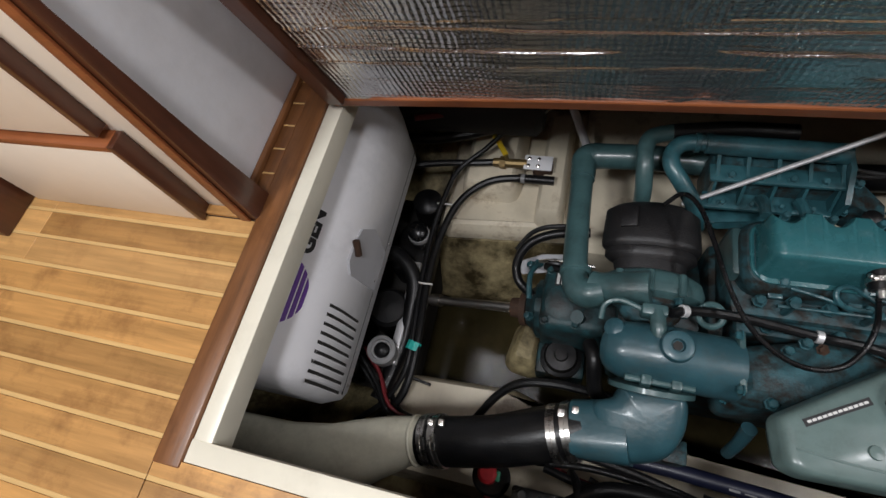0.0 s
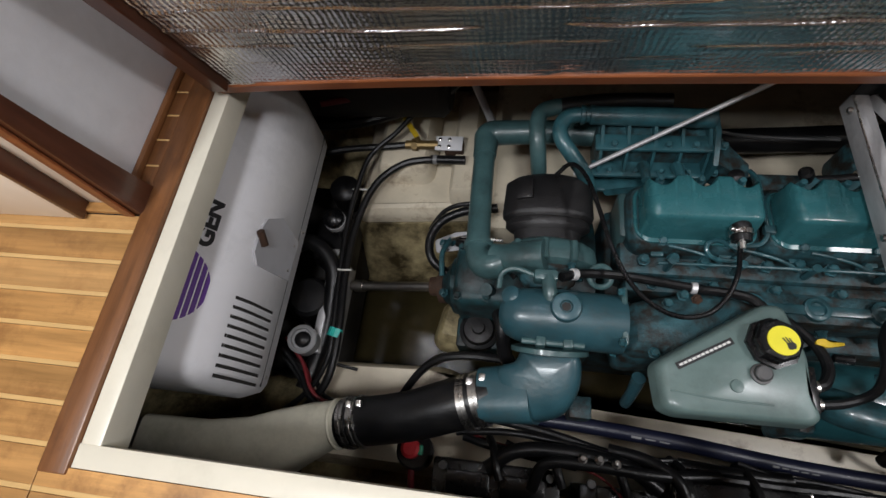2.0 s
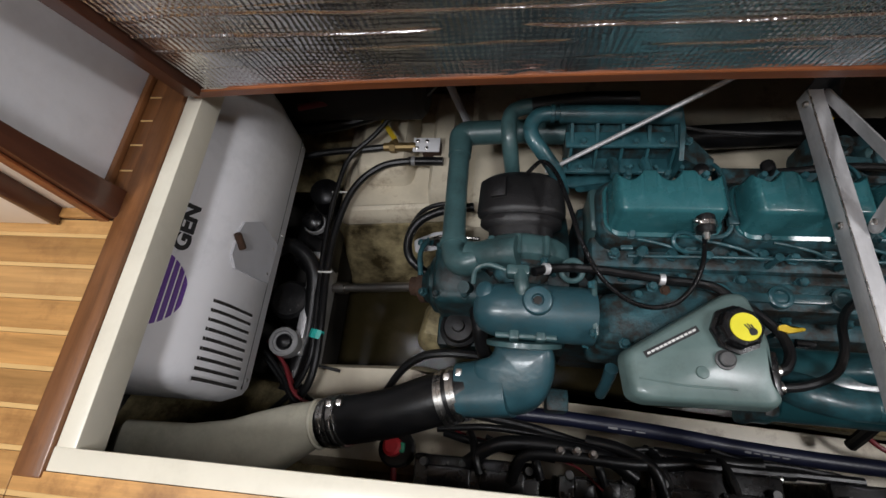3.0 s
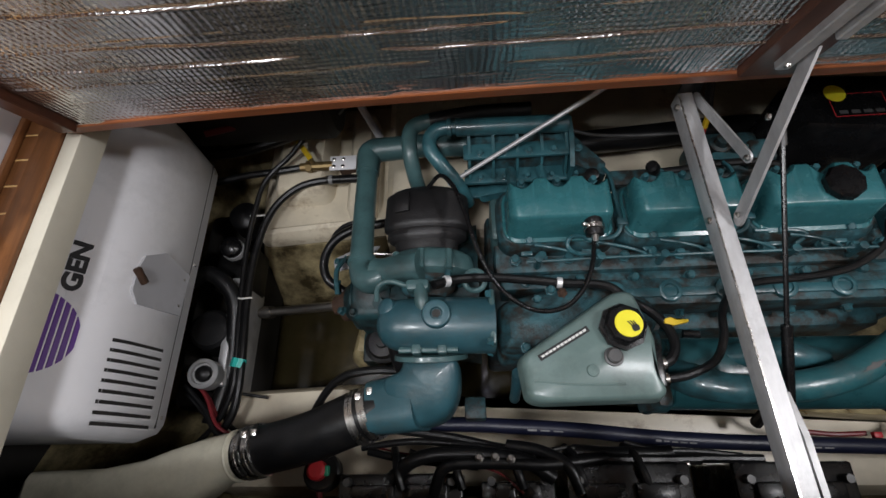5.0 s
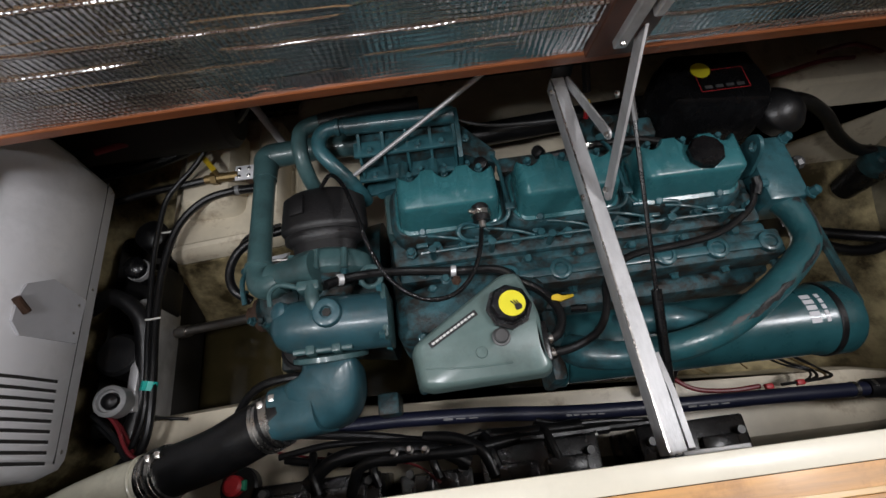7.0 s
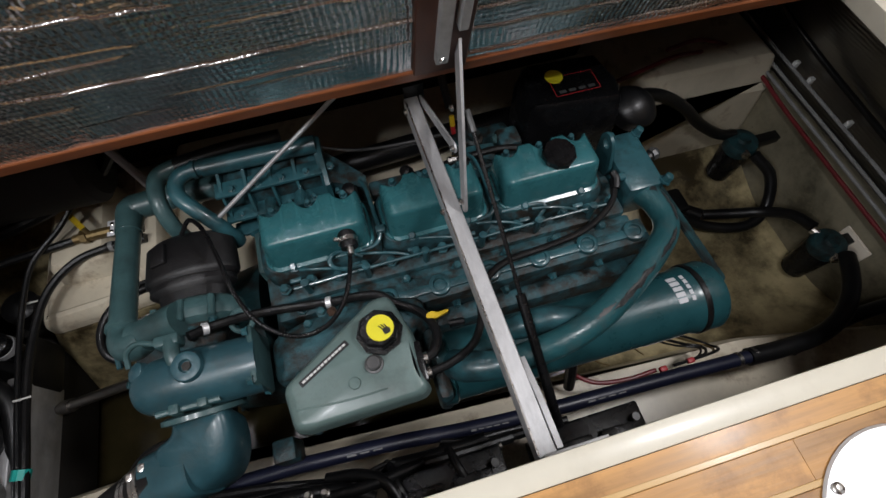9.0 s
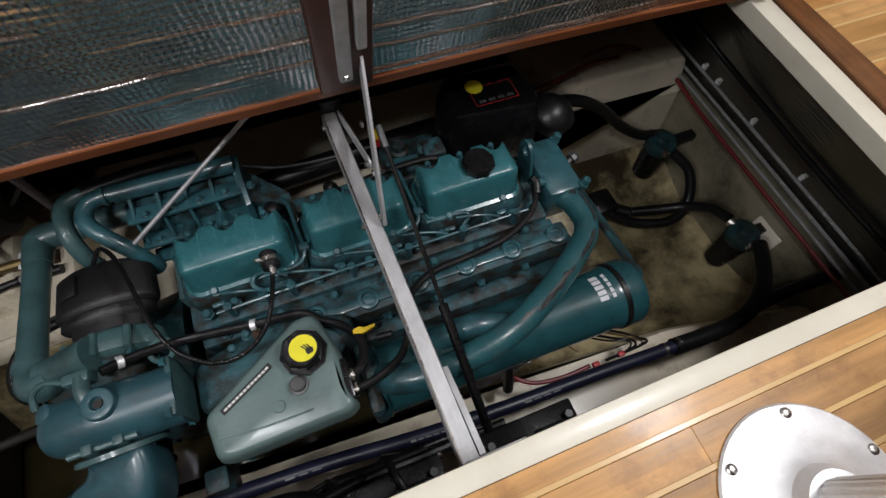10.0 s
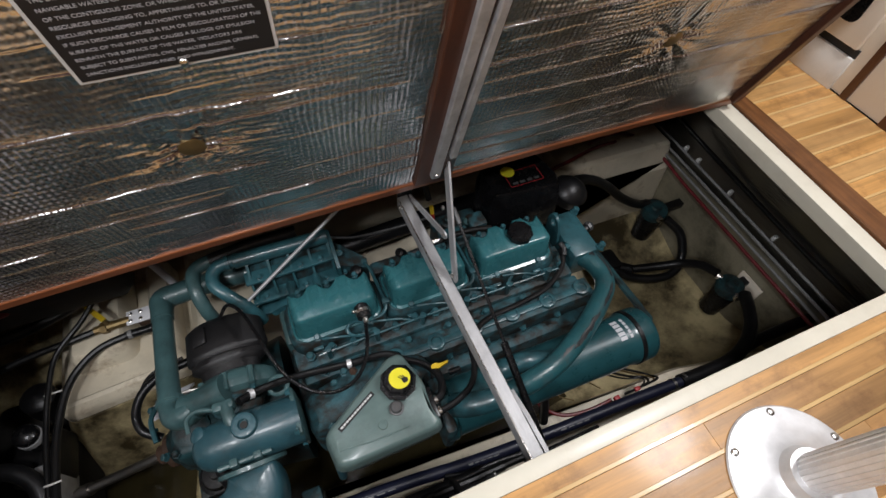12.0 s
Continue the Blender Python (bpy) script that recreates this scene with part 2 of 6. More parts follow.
# ---- building helpers ----
def part(name, bm, mat, parent=None, label="", angle=35):
    me = bpy.data.meshes.new(name)
    big = [f for f in bm.faces if len(f.verts) > 6]
    if big:
        bmesh.ops.triangulate(bm, faces=big, ngon_method="EAR_CLIP")
    bmesh.ops.recalc_face_normals(bm, faces=bm.faces)
    bm.to_mesh(me)
    bm.free()
    for p in me.polygons:
        p.use_smooth = True
    me.set_sharp_from_angle(angle=radians(angle))
    me.materials.append(mat)
    ob = new(name, me)
    if parent:
        ob.parent = parent
    if label:
        ob["label"] = label
    return ob


def thing(name, label, category, at=(0, 0, 0), group="", kind=""):
    ob = new(name)
    ob.empty_display_size = 0.05
    return tagged(ob, label, category, group, kind)


def shared(name, mesh, parent, m):
    ob = new(name, mesh)
    ob.parent = parent
    ob.matrix_basis = m
    return ob


def V(*a):
    return Vector(a)


def add_box(bm, lo, hi, bevel=0.0, seg=2, turn=None):
    c = [(a + b) / 2 for a, b in zip(lo, hi)]
    s = [abs(b - a) for a, b in zip(lo, hi)]
    r = bmesh.ops.create_cube(bm, size=1)
    vs = r["verts"]
    bmesh.ops.scale(bm, vec=s, verts=vs)
    if bevel:
        es = list({e for v in vs for e in v.link_edges})
        bv = bmesh.ops.bevel(bm, geom=es, offset=min(bevel, min(s) * 0.49), segments=seg, affect="EDGES", profile=0.5)
        vs = list({v for f in bv["faces"] for v in f.verts} | {v for v in vs if v.is_valid})
    m = Matrix.Translation(c) @ (turn if turn else Matrix())
    bmesh.ops.transform(bm, matrix=m, verts=vs)
    return bm


def box(lo, hi, bevel=0.0, seg=2, turn=None):
    return add_box(bmesh.new(), lo, hi, bevel, seg, turn)


def add_loft(bm, rings, caps=True, closed=True):
    """Skins a list of rings, each of the same number of points."""
    rows = [[bm.verts.new(p) for p in ring] for ring in rings]
    k = len(rows[0])
    for a, b in zip(rows, rows[1:]):
        for i in range(k if closed else k - 1):
            j = (i + 1) % k
            bm.faces.new((a[i], a[j], b[j], b[i]))
    if caps and closed:
        bm.faces.new(list(reversed(rows[0])))
        bm.faces.new(rows[-1])
    return bm


def smooth_path(points, steps=6):
    """A Catmull-Rom curve through the points."""
    p = [Vector(q) for q in points]
    if len(p) < 3:
        return p
    p = [2 * p[0] - p[1]] + p + [2 * p[-1] - p[-2]]
    out = []
    for a, b, c, d in zip(p, p[1:], p[2:], p[3:]):
        for i in range(steps):
            t = i / steps
            out.append(0.5 * (2 * b + (c - a) * t + (2 * a - 5 * b + 4 * c - d) * t * t + (3 * b - a - 3 * c + d) * t ** 3))
    out.append(p[-2])
    return out


def add_tube(bm, points, r, seg=12, smooth=6, square=0.0):
    """A round tube along a curve; r is one radius or one for each given point; square > 0 squares the section."""
    path = smooth_path(points, smooth)
    n = len(points)
    radii = r if isinstance(r, (list, tuple)) else [r] * n
    rings, up = [], None
    for i, q in enumerate(path):
        d = (path[min(i + 1, len(path) - 1)] - path[max(i - 1, 0)]).normalized()
        if up is None:
            up = Vector((0, 0, 1)) if abs(d.z) < 0.9 else Vector((0, 1, 0))
        side = d.cross(up).normalized()
        up = side.cross(d).normalized()
        u = i / max(1, len(path) - 1) * (n - 1)
        j = min(int(u), n - 2)
        rad = radii[j] * (1 - (u - j)) + radii[j + 1] * (u - j)
        ring = []
        for s in range(seg):
            a = 2 * math.pi * s / seg
            ca, sa = math.cos(a), math.sin(a)
            k = rad
            if square:
                k = rad * ((abs(ca) ** (2 + square * 6) + abs(sa) ** (2 + square * 6)) ** (-1 / (2 + square * 6)))
            ring.append(q + side * ca * k + up * sa * k)
        rings.append(ring)
    return add_loft(bm, rings)


def tube(points, r, seg=12, smooth=6, square=0.0):
    return add_tube(bmesh.new(), points, r, seg, smooth, square)


def add_lathe(bm, profile, base, axis=(0, 0, 1), seg=24):
    """Turns a profile of (distance along the axis, radius) about the axis."""
    a = Vector(axis).normalized()
    u = a.orthogonal().normalized()
    w = a.cross(u)
    b = Vector(base)
    rings = [[b + a * h + (u * math.cos(2 * math.pi * i / seg) + w * math.sin(2 * math.pi * i / seg)) * max(r, 1e-4) for i in range(seg)] for h, r in profile]
    return add_loft(bm, rings)


def lathe(profile, base, axis=(0, 0, 1), seg=24):
    return add_lathe(bmesh.new(), profile, base, axis, seg)


def add_bolt(bm, at, r=0.008, h=0.008, axis=(0, 0, 1)):
    add_lathe(bm, [(0, r * 1.35), (h * 0.25, r * 1.35), (h * 0.26, r), (h, r), (h * 1.15, r * 0.7)], at, axis, 6)


def bolt(at, r=0.008, h=0.008, axis=(0, 0, 1)):
    bm = bmesh.new()
    add_bolt(bm, at, r, h, axis)
    return bm


def offset_ring(points, d):
    """Moves an anticlockwise outline outwards by d."""
    out, n = [], len(points)
    for i in range(n):
        a, b, c = (Vector(points[(i + k) % n]) for k in (-1, 0, 1))
        e, f = (b - a).normalized(), (c - b).normalized()
        nn = Vector((e.y + f.y, -e.x - f.x))
        nn = nn.normalized() if nn.length > 1e-6 else Vector((e.y, -e.x))
        out.append(b + nn * d)
    return out


def round_outline(points, r, seg=4):
    """Rounds the corners of an anticlockwise outline."""
    out, n = [], len(points)
    for i in range(n):
        a, b, c = (Vector(points[(i + k) % n]) for k in (-1, 0, 1))
        ra = min(r, (a - b).length * 0.45, (c - b).length * 0.45)
        p, q = b + (a - b).normalized() * ra, b + (c - b).normalized() * ra
        for k in range(seg + 1):
            t = k / seg
            out.append((1 - t) ** 2 * p + 2 * t * (1 - t) * b + t * t * q)
    return out


def add_layers(bm, outline, layers, m=None):
    """Stacks an outline at heights with offsets: layers of (z, offset)."""
    rings = [[Vector((p.x, p.y, z)) for p in offset_ring(outline, d)] for z, d in layers]
    if m:
        rings = [[m @ p for p in ring] for ring in rings]
    return add_loft(bm, rings)


def layers(outline, levels, m=None):
    return add_layers(bmesh.new(), [Vector(p) for p in outline], levels, m)


def rect(x0, y0, x1, y1):
    return [(x0, y0), (x1, y0), (x1, y1), (x0, y1)]


def text_mesh(name, text, size, m, mat, parent, depth=0.0004, align="LEFT", label="", bold=0.0):
    cu = bpy.data.curves.new(name, "FONT")
    cu.body, cu.size, cu.extrude, cu.align_x, cu.offset = text, size, depth, align, bold
    tmp = bpy.data.objects.new(name, cu)
    scene.collection.objects.link(tmp)
    me = bpy.data.meshes.new_from_object(tmp.evaluated_get(bpy.context.evaluated_depsgraph_get()))
    bpy.data.objects.remove(tmp)
    bpy.data.curves.remove(cu)
    me.materials.clear()
    me.materials.append(mat)
    ob = new(name, me)
    ob.parent = parent
    ob.matrix_basis = m
    if label:
        ob["label"] = label
    return ob


def frame_matrix(origin, ex, ey):
    """A pose whose x and y axes run along ex and ey."""
    ex = Vector(ex).normalized()
    ez = ex.cross(Vector(ey)).normalized()
    ey = ez.cross(ex)
    return Matrix((ex, ey, ez)).transposed().to_4x4() if origin is None else Matrix.Translation(origin) @ Matrix((ex, ey, ez)).transposed().to_4x4()


# ---- cabin shell ----
X0, X1, Y0, Y1, TOP = -1.6, 3.6, -1.5, 1.5, 1.95
# walls out of view, made dark so less light bounces into the bilge
tagged(part("wall_west", box((X0 - 0.05, Y0, -1.2), (X0, Y1, TOP)), M_MAHOGANY), "unseen cabin end wall, dark mahogany to cut bounced light", "wall", kind="structure")
tagged(part("wall_east", box((X1, Y0, -1.2), (X1 + 0.05, Y1, TOP)), M_MAHOGANY), "unseen cabin end wall, dark mahogany to cut bounced light", "wall", kind="structure")
tagged(part("wall_south", box((X0 - 0.05, Y0 - 0.05, -1.2), (X1 + 0.05, Y0, TOP)), M_MAHOGANY), "unseen cabin side wall, dark mahogany to cut bounced light", "wall", kind="structure")
tagged(part("wall_north", box((X0 - 0.05, Y1, -1.2), (X1 + 0.05, Y1 + 0.05, TOP)), M_MAHOGANY), "unseen cabin side wall, dark mahogany to cut bounced light", "wall", kind="structure")
tagged(part("ceiling", box((X0 - 0.05, Y0 - 0.05, TOP), (X1 + 0.05, Y1 + 0.05, TOP + 0.05)), M_CEIL), "off-white cabin headliner", "ceiling", kind="structure")

# ---- floor: a ply base with teak planks and holly strips on top ----
FLOOR = thing("floor", "varnished teak cabin sole with pale holly strips", "floor", kind="structure")
for lo, hi in (((X0, Y0, -0.03), (-0.021, Y1, -0.006)), ((-0.02, Y0, -0.03), (2.262, -0.006, -0.006)), ((2.262, Y0, -0.03), (X1, Y1, -0.006)), ((0.0, 0.84, -0.03), (2.26, Y1, -0.006))):
    part("subfloor", box(lo, hi), M_DARK, FLOOR)
PITCH, STRIP, FIRST = 0.0585, 0.0075, 0.0262


def plank_mesh(length, width):
    bm = box((0, 0, -0.008), (length, width, 0), 0.0006, 1)
    me = bpy.data.meshes.new("plank")
    bm.to_mesh(me)
    bm.free()
    return me


def lay_planks(x0, x1, y_from, y_to, lengths, reds=1):
    """Rows of planks between two ends, the last of each row cut to fit, with a pale strip beside every row."""
    rng = random.Random(round(x0 * 100) + 7)
    cuts = {}
    strip = plank_mesh(x1 - x0, STRIP)
    strip.materials.append(M_HOLLY)
    k = math.floor((y_from - FIRST) / PITCH)
    while FIRST + k * PITCH < y_to - 0.01:
        y = FIRST + k * PITCH
        wide = min(PITCH - STRIP - 0.0006, y_to - y)
        shared("holly_strip", strip, FLOOR, pose(x0, y - STRIP, 0))
        x = x0
        while x < x1 - 0.01:
            l = rng.choice(lengths)
            if x + l > x1 - 0.12:
                l = x1 - x
            wood = rng.choice([M_TEAK] * 4 + [M_TEAK_PALE] * 2 + [M_TEAK_RED] * reds)
            key = (round(l, 3), round(wide, 4), wood.name)
            if key not in cuts:
                cuts[key] = plank_mesh(l - 0.0004, wide)
                cuts[key].materials.append(wood)
            shared("plank", cuts[key], FLOOR, pose(x, y, rng.uniform(-0.0004, 0)))
            x += l
        k += 1


lay_planks(-1.45, -0.069, -0.62, 0.405, [0.55, 0.45, 0.70, 0.9])
lay_planks(-0.067, 3.0, -0.62, -0.040, [0.7, 1.1, 0.9, 0.8, 1.2], 0)
lay_planks(2.328, 2.62, -0.04, 0.99, [0.292], 0)
shared("holly_strip", plank_mesh(3.067, STRIP), FLOOR, pose(-0.067, FIRST - PITCH - STRIP, 0.0003)).data.materials.append(M_HOLLY)
part("plank", box((-0.067, FIRST - PITCH, -0.008), (3.0, -0.0045, 0)), M_TEAK, FLOOR)
part("plank", box((-0.125, 0.41, -0.008), (-0.0685, 0.95, 0.002)), M_MARGIN, FLOOR)
short = plank_mesh(0.030, 0.004)
short.materials.append(M_HOLLY)
for k in range(8):
    shared("holly_strip", short, FLOOR, pose(-0.1005, 0.45 + k * PITCH, 0.0025))

MARGIN = thing("hatch_margin", "dark teak margin boards round the open hatch", "trim", kind="structure")
part("board", box((-0.068, -0.014, -0.01), (-0.0195, 0.84, 0.004), 0.003), M_MARGIN, MARGIN)
part("board", layers([(2.240, -0.002), (2.322, -0.002), (2.327, 0.99), (2.284, 0.99)], [(-0.01, 0), (0.002, 0), (0.004, -0.002)]), M_MARGIN, MARGIN)

COAM = thing("hatch_coaming", "cream painted rim of the hatch opening", "trim", kind="structure")


def rim(outline_top, outline_low, top, low):
    """One side of the rim: its section narrows or slants towards the bottom."""
    bm = bmesh.new()
    up, down = [Vector(q) for q in outline_top], [Vector(q) for q in outline_low]
    rings = [[V(q.x, q.y, low) for q in down], [V(q.x, q.y, top - 0.004) for q in up]]
    rings += [[V(q.x, q.y, top - 0.001) for q in offset_ring(up, -0.001)], [V(q.x, q.y, top) for q in offset_ring(up, -0.004)]]
    return part("rim", add_loft(bm, rings), M_CREAM, COAM)


rim(rect(-0.0185, 0.022, 0.016, 0.80), rect(-0.0185, 0.022, 0.005, 0.80), -0.003, -0.074)
rim(rect(-0.019, -0.004, 2.262, 0.030), rect(-0.019, -0.004, 2.262, 0.027), -0.001, -0.072)
rim([(2.186, 0.022), (2.236, 0.022), (2.270, 0.80), (2.216, 0.80)], [(2.188, 0.022), (2.236, 0.022), (2.270, 0.80), (2.219, 0.80)], -0.003, -0.048)
rim(rect(-0.019, 0.8005, 2.27, 0.84), rect(-0.019, 0.8005, 2.27, 0.84), -0.004, -0.05)

# ---- hull below the floor ----
bm = bmesh.new()
rings = []
for i in range(27):
    x = -0.7 + i * 0.135
    ring = []
    for j in range(29):
        y = -0.35 + j * 0.06
        d = abs(y - 0.5)
        z = -1.02 + 0.55 * max(0, d - 0.16) ** 1.25 + 0.04 * max(0, x - 1.6)
        z += 0.008 * noise.noise((x * 3, y * 3, 0))
        ring.append((x, y, z))
    rings.append(ring)
add_loft(bm, rings, closed=False)
tagged(part("hull", bm, M_HULL), "stained cream fibreglass bilge of the hull", "hull", kind="structure")
# closing sheets, with the shade of the underfloor void put into their colour
tagged(part("hull_side", box((-0.7, -0.42, -0.9), (2.8, -0.36, -0.03)), M_DARK), "underfloor side of the bilge, coloured dark for shade", "wall", kind="structure")
tagged(part("hull_side", box((-0.7, 1.34, -0.9), (2.8, 1.40, -0.03)), M_DARK), "underfloor side of the bilge, coloured dark for shade", "wall", kind="structure")
tagged(part("bulkhead", box((-0.75, -0.42, -1.1), (-0.70, 1.4, -0.03)), M_DARK), "bulkhead behind the generator, coloured dark for shade", "wall", kind="structure")

BED = thing("engine_bed", "glossy white moulded engine bed stained with rust", "engine bed", kind="structure")
part("stringer_side", layers(round_outline([(0.06, 0.775), (0.52, 0.805), (0.52, 1.30), (0.06, 1.30)], 0.03), [(-1.0, 0.13), (-0.74, 0.008), (-0.735, -0.02)]), M_HULL, BED, "olive-stained side of the moulding")
part("stringer", layers(round_outline([(0.06, 0.775), (0.52, 0.805), (0.52, 1.30), (0.06, 1.30)], 0.03), [(-0.736, 0.0), (-0.73, 0.006), (-0.70, 0.004), (-0.685, -0.003), (-0.670, -0.014), (-0.665, -0.03)]), M_BED, BED)
part("pad", layers(round_outline(rect(0.13, 0.90, 0.30, 1.2), 0.03), [(-0.7, 0.02), (-0.60, 0.0), (-0.585, -0.015)]), M_BED, BED)
part("pad", layers(round_outline(rect(0.375, 0.82, 0.455, 1.2), 0.02), [(-0.7, 0.01), (-0.60, 0.0), (-0.585, -0.012)]), M_BED, BED)
part("stringer", layers(round_outline([(0.50, 0.72), (1.60, 0.72), (1.72, 0.90), (2.10, 0.955), (2.56, 0.94), (2.56, 1.30), (0.50, 1.30)], 0.03), [(-1.0, 0.03), (-0.62, 0.0), (-0.60, -0.02)]), M_BED, BED)
part("stringer", layers(round_outline([(0.0, 0.03), (2.05, 0.02), (2.54, 0.02), (2.54, 0.085), (2.05, 0.185), (0.5, 0.27), (0.37, 0.315), (0.0, 0.30)], 0.03), [(-1.0, 0.04), (-0.78, 0.0), (-0.76, -0.012)]), M_BED, BED)
part("moulding", layers(round_outline([(2.00, 0.99), (2.555, 0.975), (2.555, 1.32), (2.00, 1.32)], 0.03), [(-0.66, 0.03), (-0.54, 0.0), (-0.515, -0.008), (-0.505, -0.025)]), M_BED, BED)
part("block", layers(round_outline([(0.345, 0.44), (0.42, 0.43), (0.43, 0.56), (0.37, 0.57)], 0.02), [(-1.0, 0.03), (-0.91, 0.0), (-0.90, -0.012)]), M_HULL, BED)

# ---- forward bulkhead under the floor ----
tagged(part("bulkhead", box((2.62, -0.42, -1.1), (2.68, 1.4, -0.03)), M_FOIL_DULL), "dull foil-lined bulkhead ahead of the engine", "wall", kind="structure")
tagged(part("bulkhead_lining", box((2.56, -0.42, -1.1), (2.60, 1.38, -0.60), 0.004), M_LINING), "stained grey-green lining of the lower bulkhead", "wall", kind="structure")
# water sheet spread aft so its dark colour stands for the deep shade
tagged(part("bilge_floor_sheet", box((0.02, 0.20, -1.03), (1.72, 0.80, -0.998)), M_BILGE_DARK), "dark sheet in the bilge, part oily water, part painted shade", "water", kind="structure")

# ---- open hatch lid, leaning over the opening ----
LEANING = math.atan(0.30)
LID = frame_matrix(V(0, 0.692, 0.002), (1, 0, 0), (0, -math.sin(LEANING), math.cos(LEANING)))   # x along, y up the lid, z out of its lined face
LID_H = 0.86


def lid_left(v):
    return 0.004


def lid_right(v):
    return 2.25


def lid_foot(u):
    """The lower edge of the lid rises in a shallow arch between its two ends."""
    return 0.046 - 0.043 * abs((u - 1.15) / 1.12) ** 2.5


def on_lid(u, v, w=0.0):
    return LID @ Vector((u, v, w))


HATCH = thing("hatch_lid", "open hatch lid lined with silver foil in a mahogany frame", "hatch lid")


def lid_bar(name, quad, depth, mat, label=""):
    """A board on the lid's inner face; quad of (u, v) and how far it stands proud."""
    bm = layers(round_outline(quad, 0.003, 2), [(-0.004, 0), (depth - 0.002, 0), (depth, -0.002)], LID)
    return part(name, bm, mat, HATCH, label)


US = [lid_left(0) + (lid_right(0) - lid_left(0)) * i / 40 for i in range(41)]
part("backing", layers([(u, lid_foot(u)) for u in US] + [(lid_right(LID_H), LID_H), (lid_left(LID_H), LID_H)], [(-0.03, 0), (-0.004, 0)], LID), M_MAHOGANY, HATCH)
# rail in the lightened wood, so it looks lit beside the darker frame
part("bottom_rail", add_loft(bmesh.new(), [[on_lid(u, lid_foot(u) + dv, w) for dv, w in ((0, -0.0035), (0, 0.006), (0.002, 0.008), (0.026, 0.008), (0.0285, 0.006), (0.0285, -0.0035))] for u in US]), M_MAHOGANY_LIT, HATCH, "reddish mahogany bottom rail in the lighter lit colour")
lid_bar("side_rail", [(lid_left(0.03), 0.034), (lid_left(0.03) + 0.035, 0.034), (lid_left(LID_H) + 0.035, LID_H), (lid_left(LID_H), LID_H)], 0.02, M_MAHOGANY)
lid_bar("side_rail", [(lid_right(0.03) - 0.028, 0.034), (lid_right(0.03), 0.034), (lid_right(LID_H), LID_H), (lid_right(LID_H) - 0.028, LID_H)], 0.02, M_MAHOGANY)
lid_bar("centre_rail", [(1.213, 0.075), (1.306, 0.075), (1.306, LID_H), (1.213, LID_H)], 0.016, M_MAHOGANY)

BUTTONS = [(0.826, 0.408), (1.748, 0.393), (0.667, 0.082)]
CREASES = []
rng = random.Random(4)
for k in range(17):
    v = 0.062 + k * 0.048 + rng.uniform(-0.014, 0.014)
    u = rng.uniform(-0.3, 0.3)
    while u < 2.2:
        l = rng.uniform(0.35, 1.3)
        CREASES.append((u, u + l, v + rng.uniform(-0.012, 0.012), rng.uniform(-0.025, 0.025), rng.choice((0.0012, 0.0020, 0.0028, 0.0036, 0.0044)), rng.uniform(0, 6)))
        u += l + rng.uniform(0.0, 0.25)


def foil_height(u, v, creases):
    h = 0.0018 * noise.noise((u * 9, v * 9, 1)) + 0.0008 * noise.noise((u * 30, v * 30, 5))
    for u0, u1, v0, slope, tall, phase in creases:
        if u0 < u < u1:
            c = v0 + slope * (u - u0) + 0.0035 * math.sin(u * 9 + phase) + 0.0008 * math.sin(u * 61 + phase)
            d = v - c
            if -0.010 < d < 0.0020:
                fade = min(1, (u - u0) / 0.05, (u1 - u) / 0.05) * (0.92 + 0.16 * math.sin(u * 23 + phase * 3))
                h += tall * fade * (1 - (d / 0.0020 if d > 0 else -d / 0.010))
    for bu, bv in BUTTONS:
        r = math.hypot(u - bu, v - bv)
        big = 0.35 if (bu, bv) == BUTTONS[2] else 1.0
        if r < 0.17 * big:
            a = math.atan2(v - bv, u - bu)
            fall = 1 - r / (0.17 * big)
            h -= 0.010 * big * fall ** 3
            h += 0.0042 * big * fall * (0.6 * math.sin(a * 17 + 2 * math.sin(a * 5)) + 0.6 * math.sin(a * 9 + 1)) * min(1, r / 0.03)
    return 0.004 + h


def foil_panel(u0, u1, step_u=0.008, step_v=0.0010):
    bm = bmesh.new()
    rows = []
    nv = int((LID_H - 0.034) / step_v)
    nu = int((u1(0.3) - u0(0.3)) / step_u)
    for j in range(nv + 1):
        a, b = u0(0.3), u1(0.3)
        row = []
        for i in range(nu + 1):
            u = a + (b - a) * i / nu
            low = lid_foot(u) + 0.029
            v = low + (LID_H - 0.002 - low) * j / nv
            row.append(on_lid(u, v, foil_height(u, v, [c for c in CREASES if abs(c[2] - v) < 0.055])))
        rows.append(row)
    return add_loft(bm, rows, closed=False)


part("foil", foil_panel(lambda v: lid_left(v) + 0.036, lambda v: 1.2125), M_FOIL, HATCH, "wrinkled woven reflective foil", 180)
part("foil", foil_panel(lambda v: 1.3065, lambda v: lid_right(v) - 0.029), M_FOIL, HATCH, "wrinkled woven reflective foil", 180)
for bu, bv in BUTTONS[:2]:
    part("foil_button", lathe([(0, 0.020), (0.003, 0.020), (0.005, 0.013), (0.0055, 0.003)], on_lid(bu, bv, -0.004), LID.to_3x3() @ V(0, 0, 1), 16), M_BRASS, HATCH, "dull brass-coloured foil fixing")
part("track", layers(round_outline(rect(1.246, 0.115, 1.268, LID_H), 0.004, 2), [(0.016, 0), (0.026, 0), (0.028, -0.002)], LID), M_ALU, HATCH, "aluminium stay track")
part("track", layers(round_outline(rect(1.276, 0.20, 1.292, LID_H), 0.003, 2), [(0.016, 0), (0.030, 0), (0.032, -0.002)], LID), M_ALU, HATCH, "aluminium stay track")
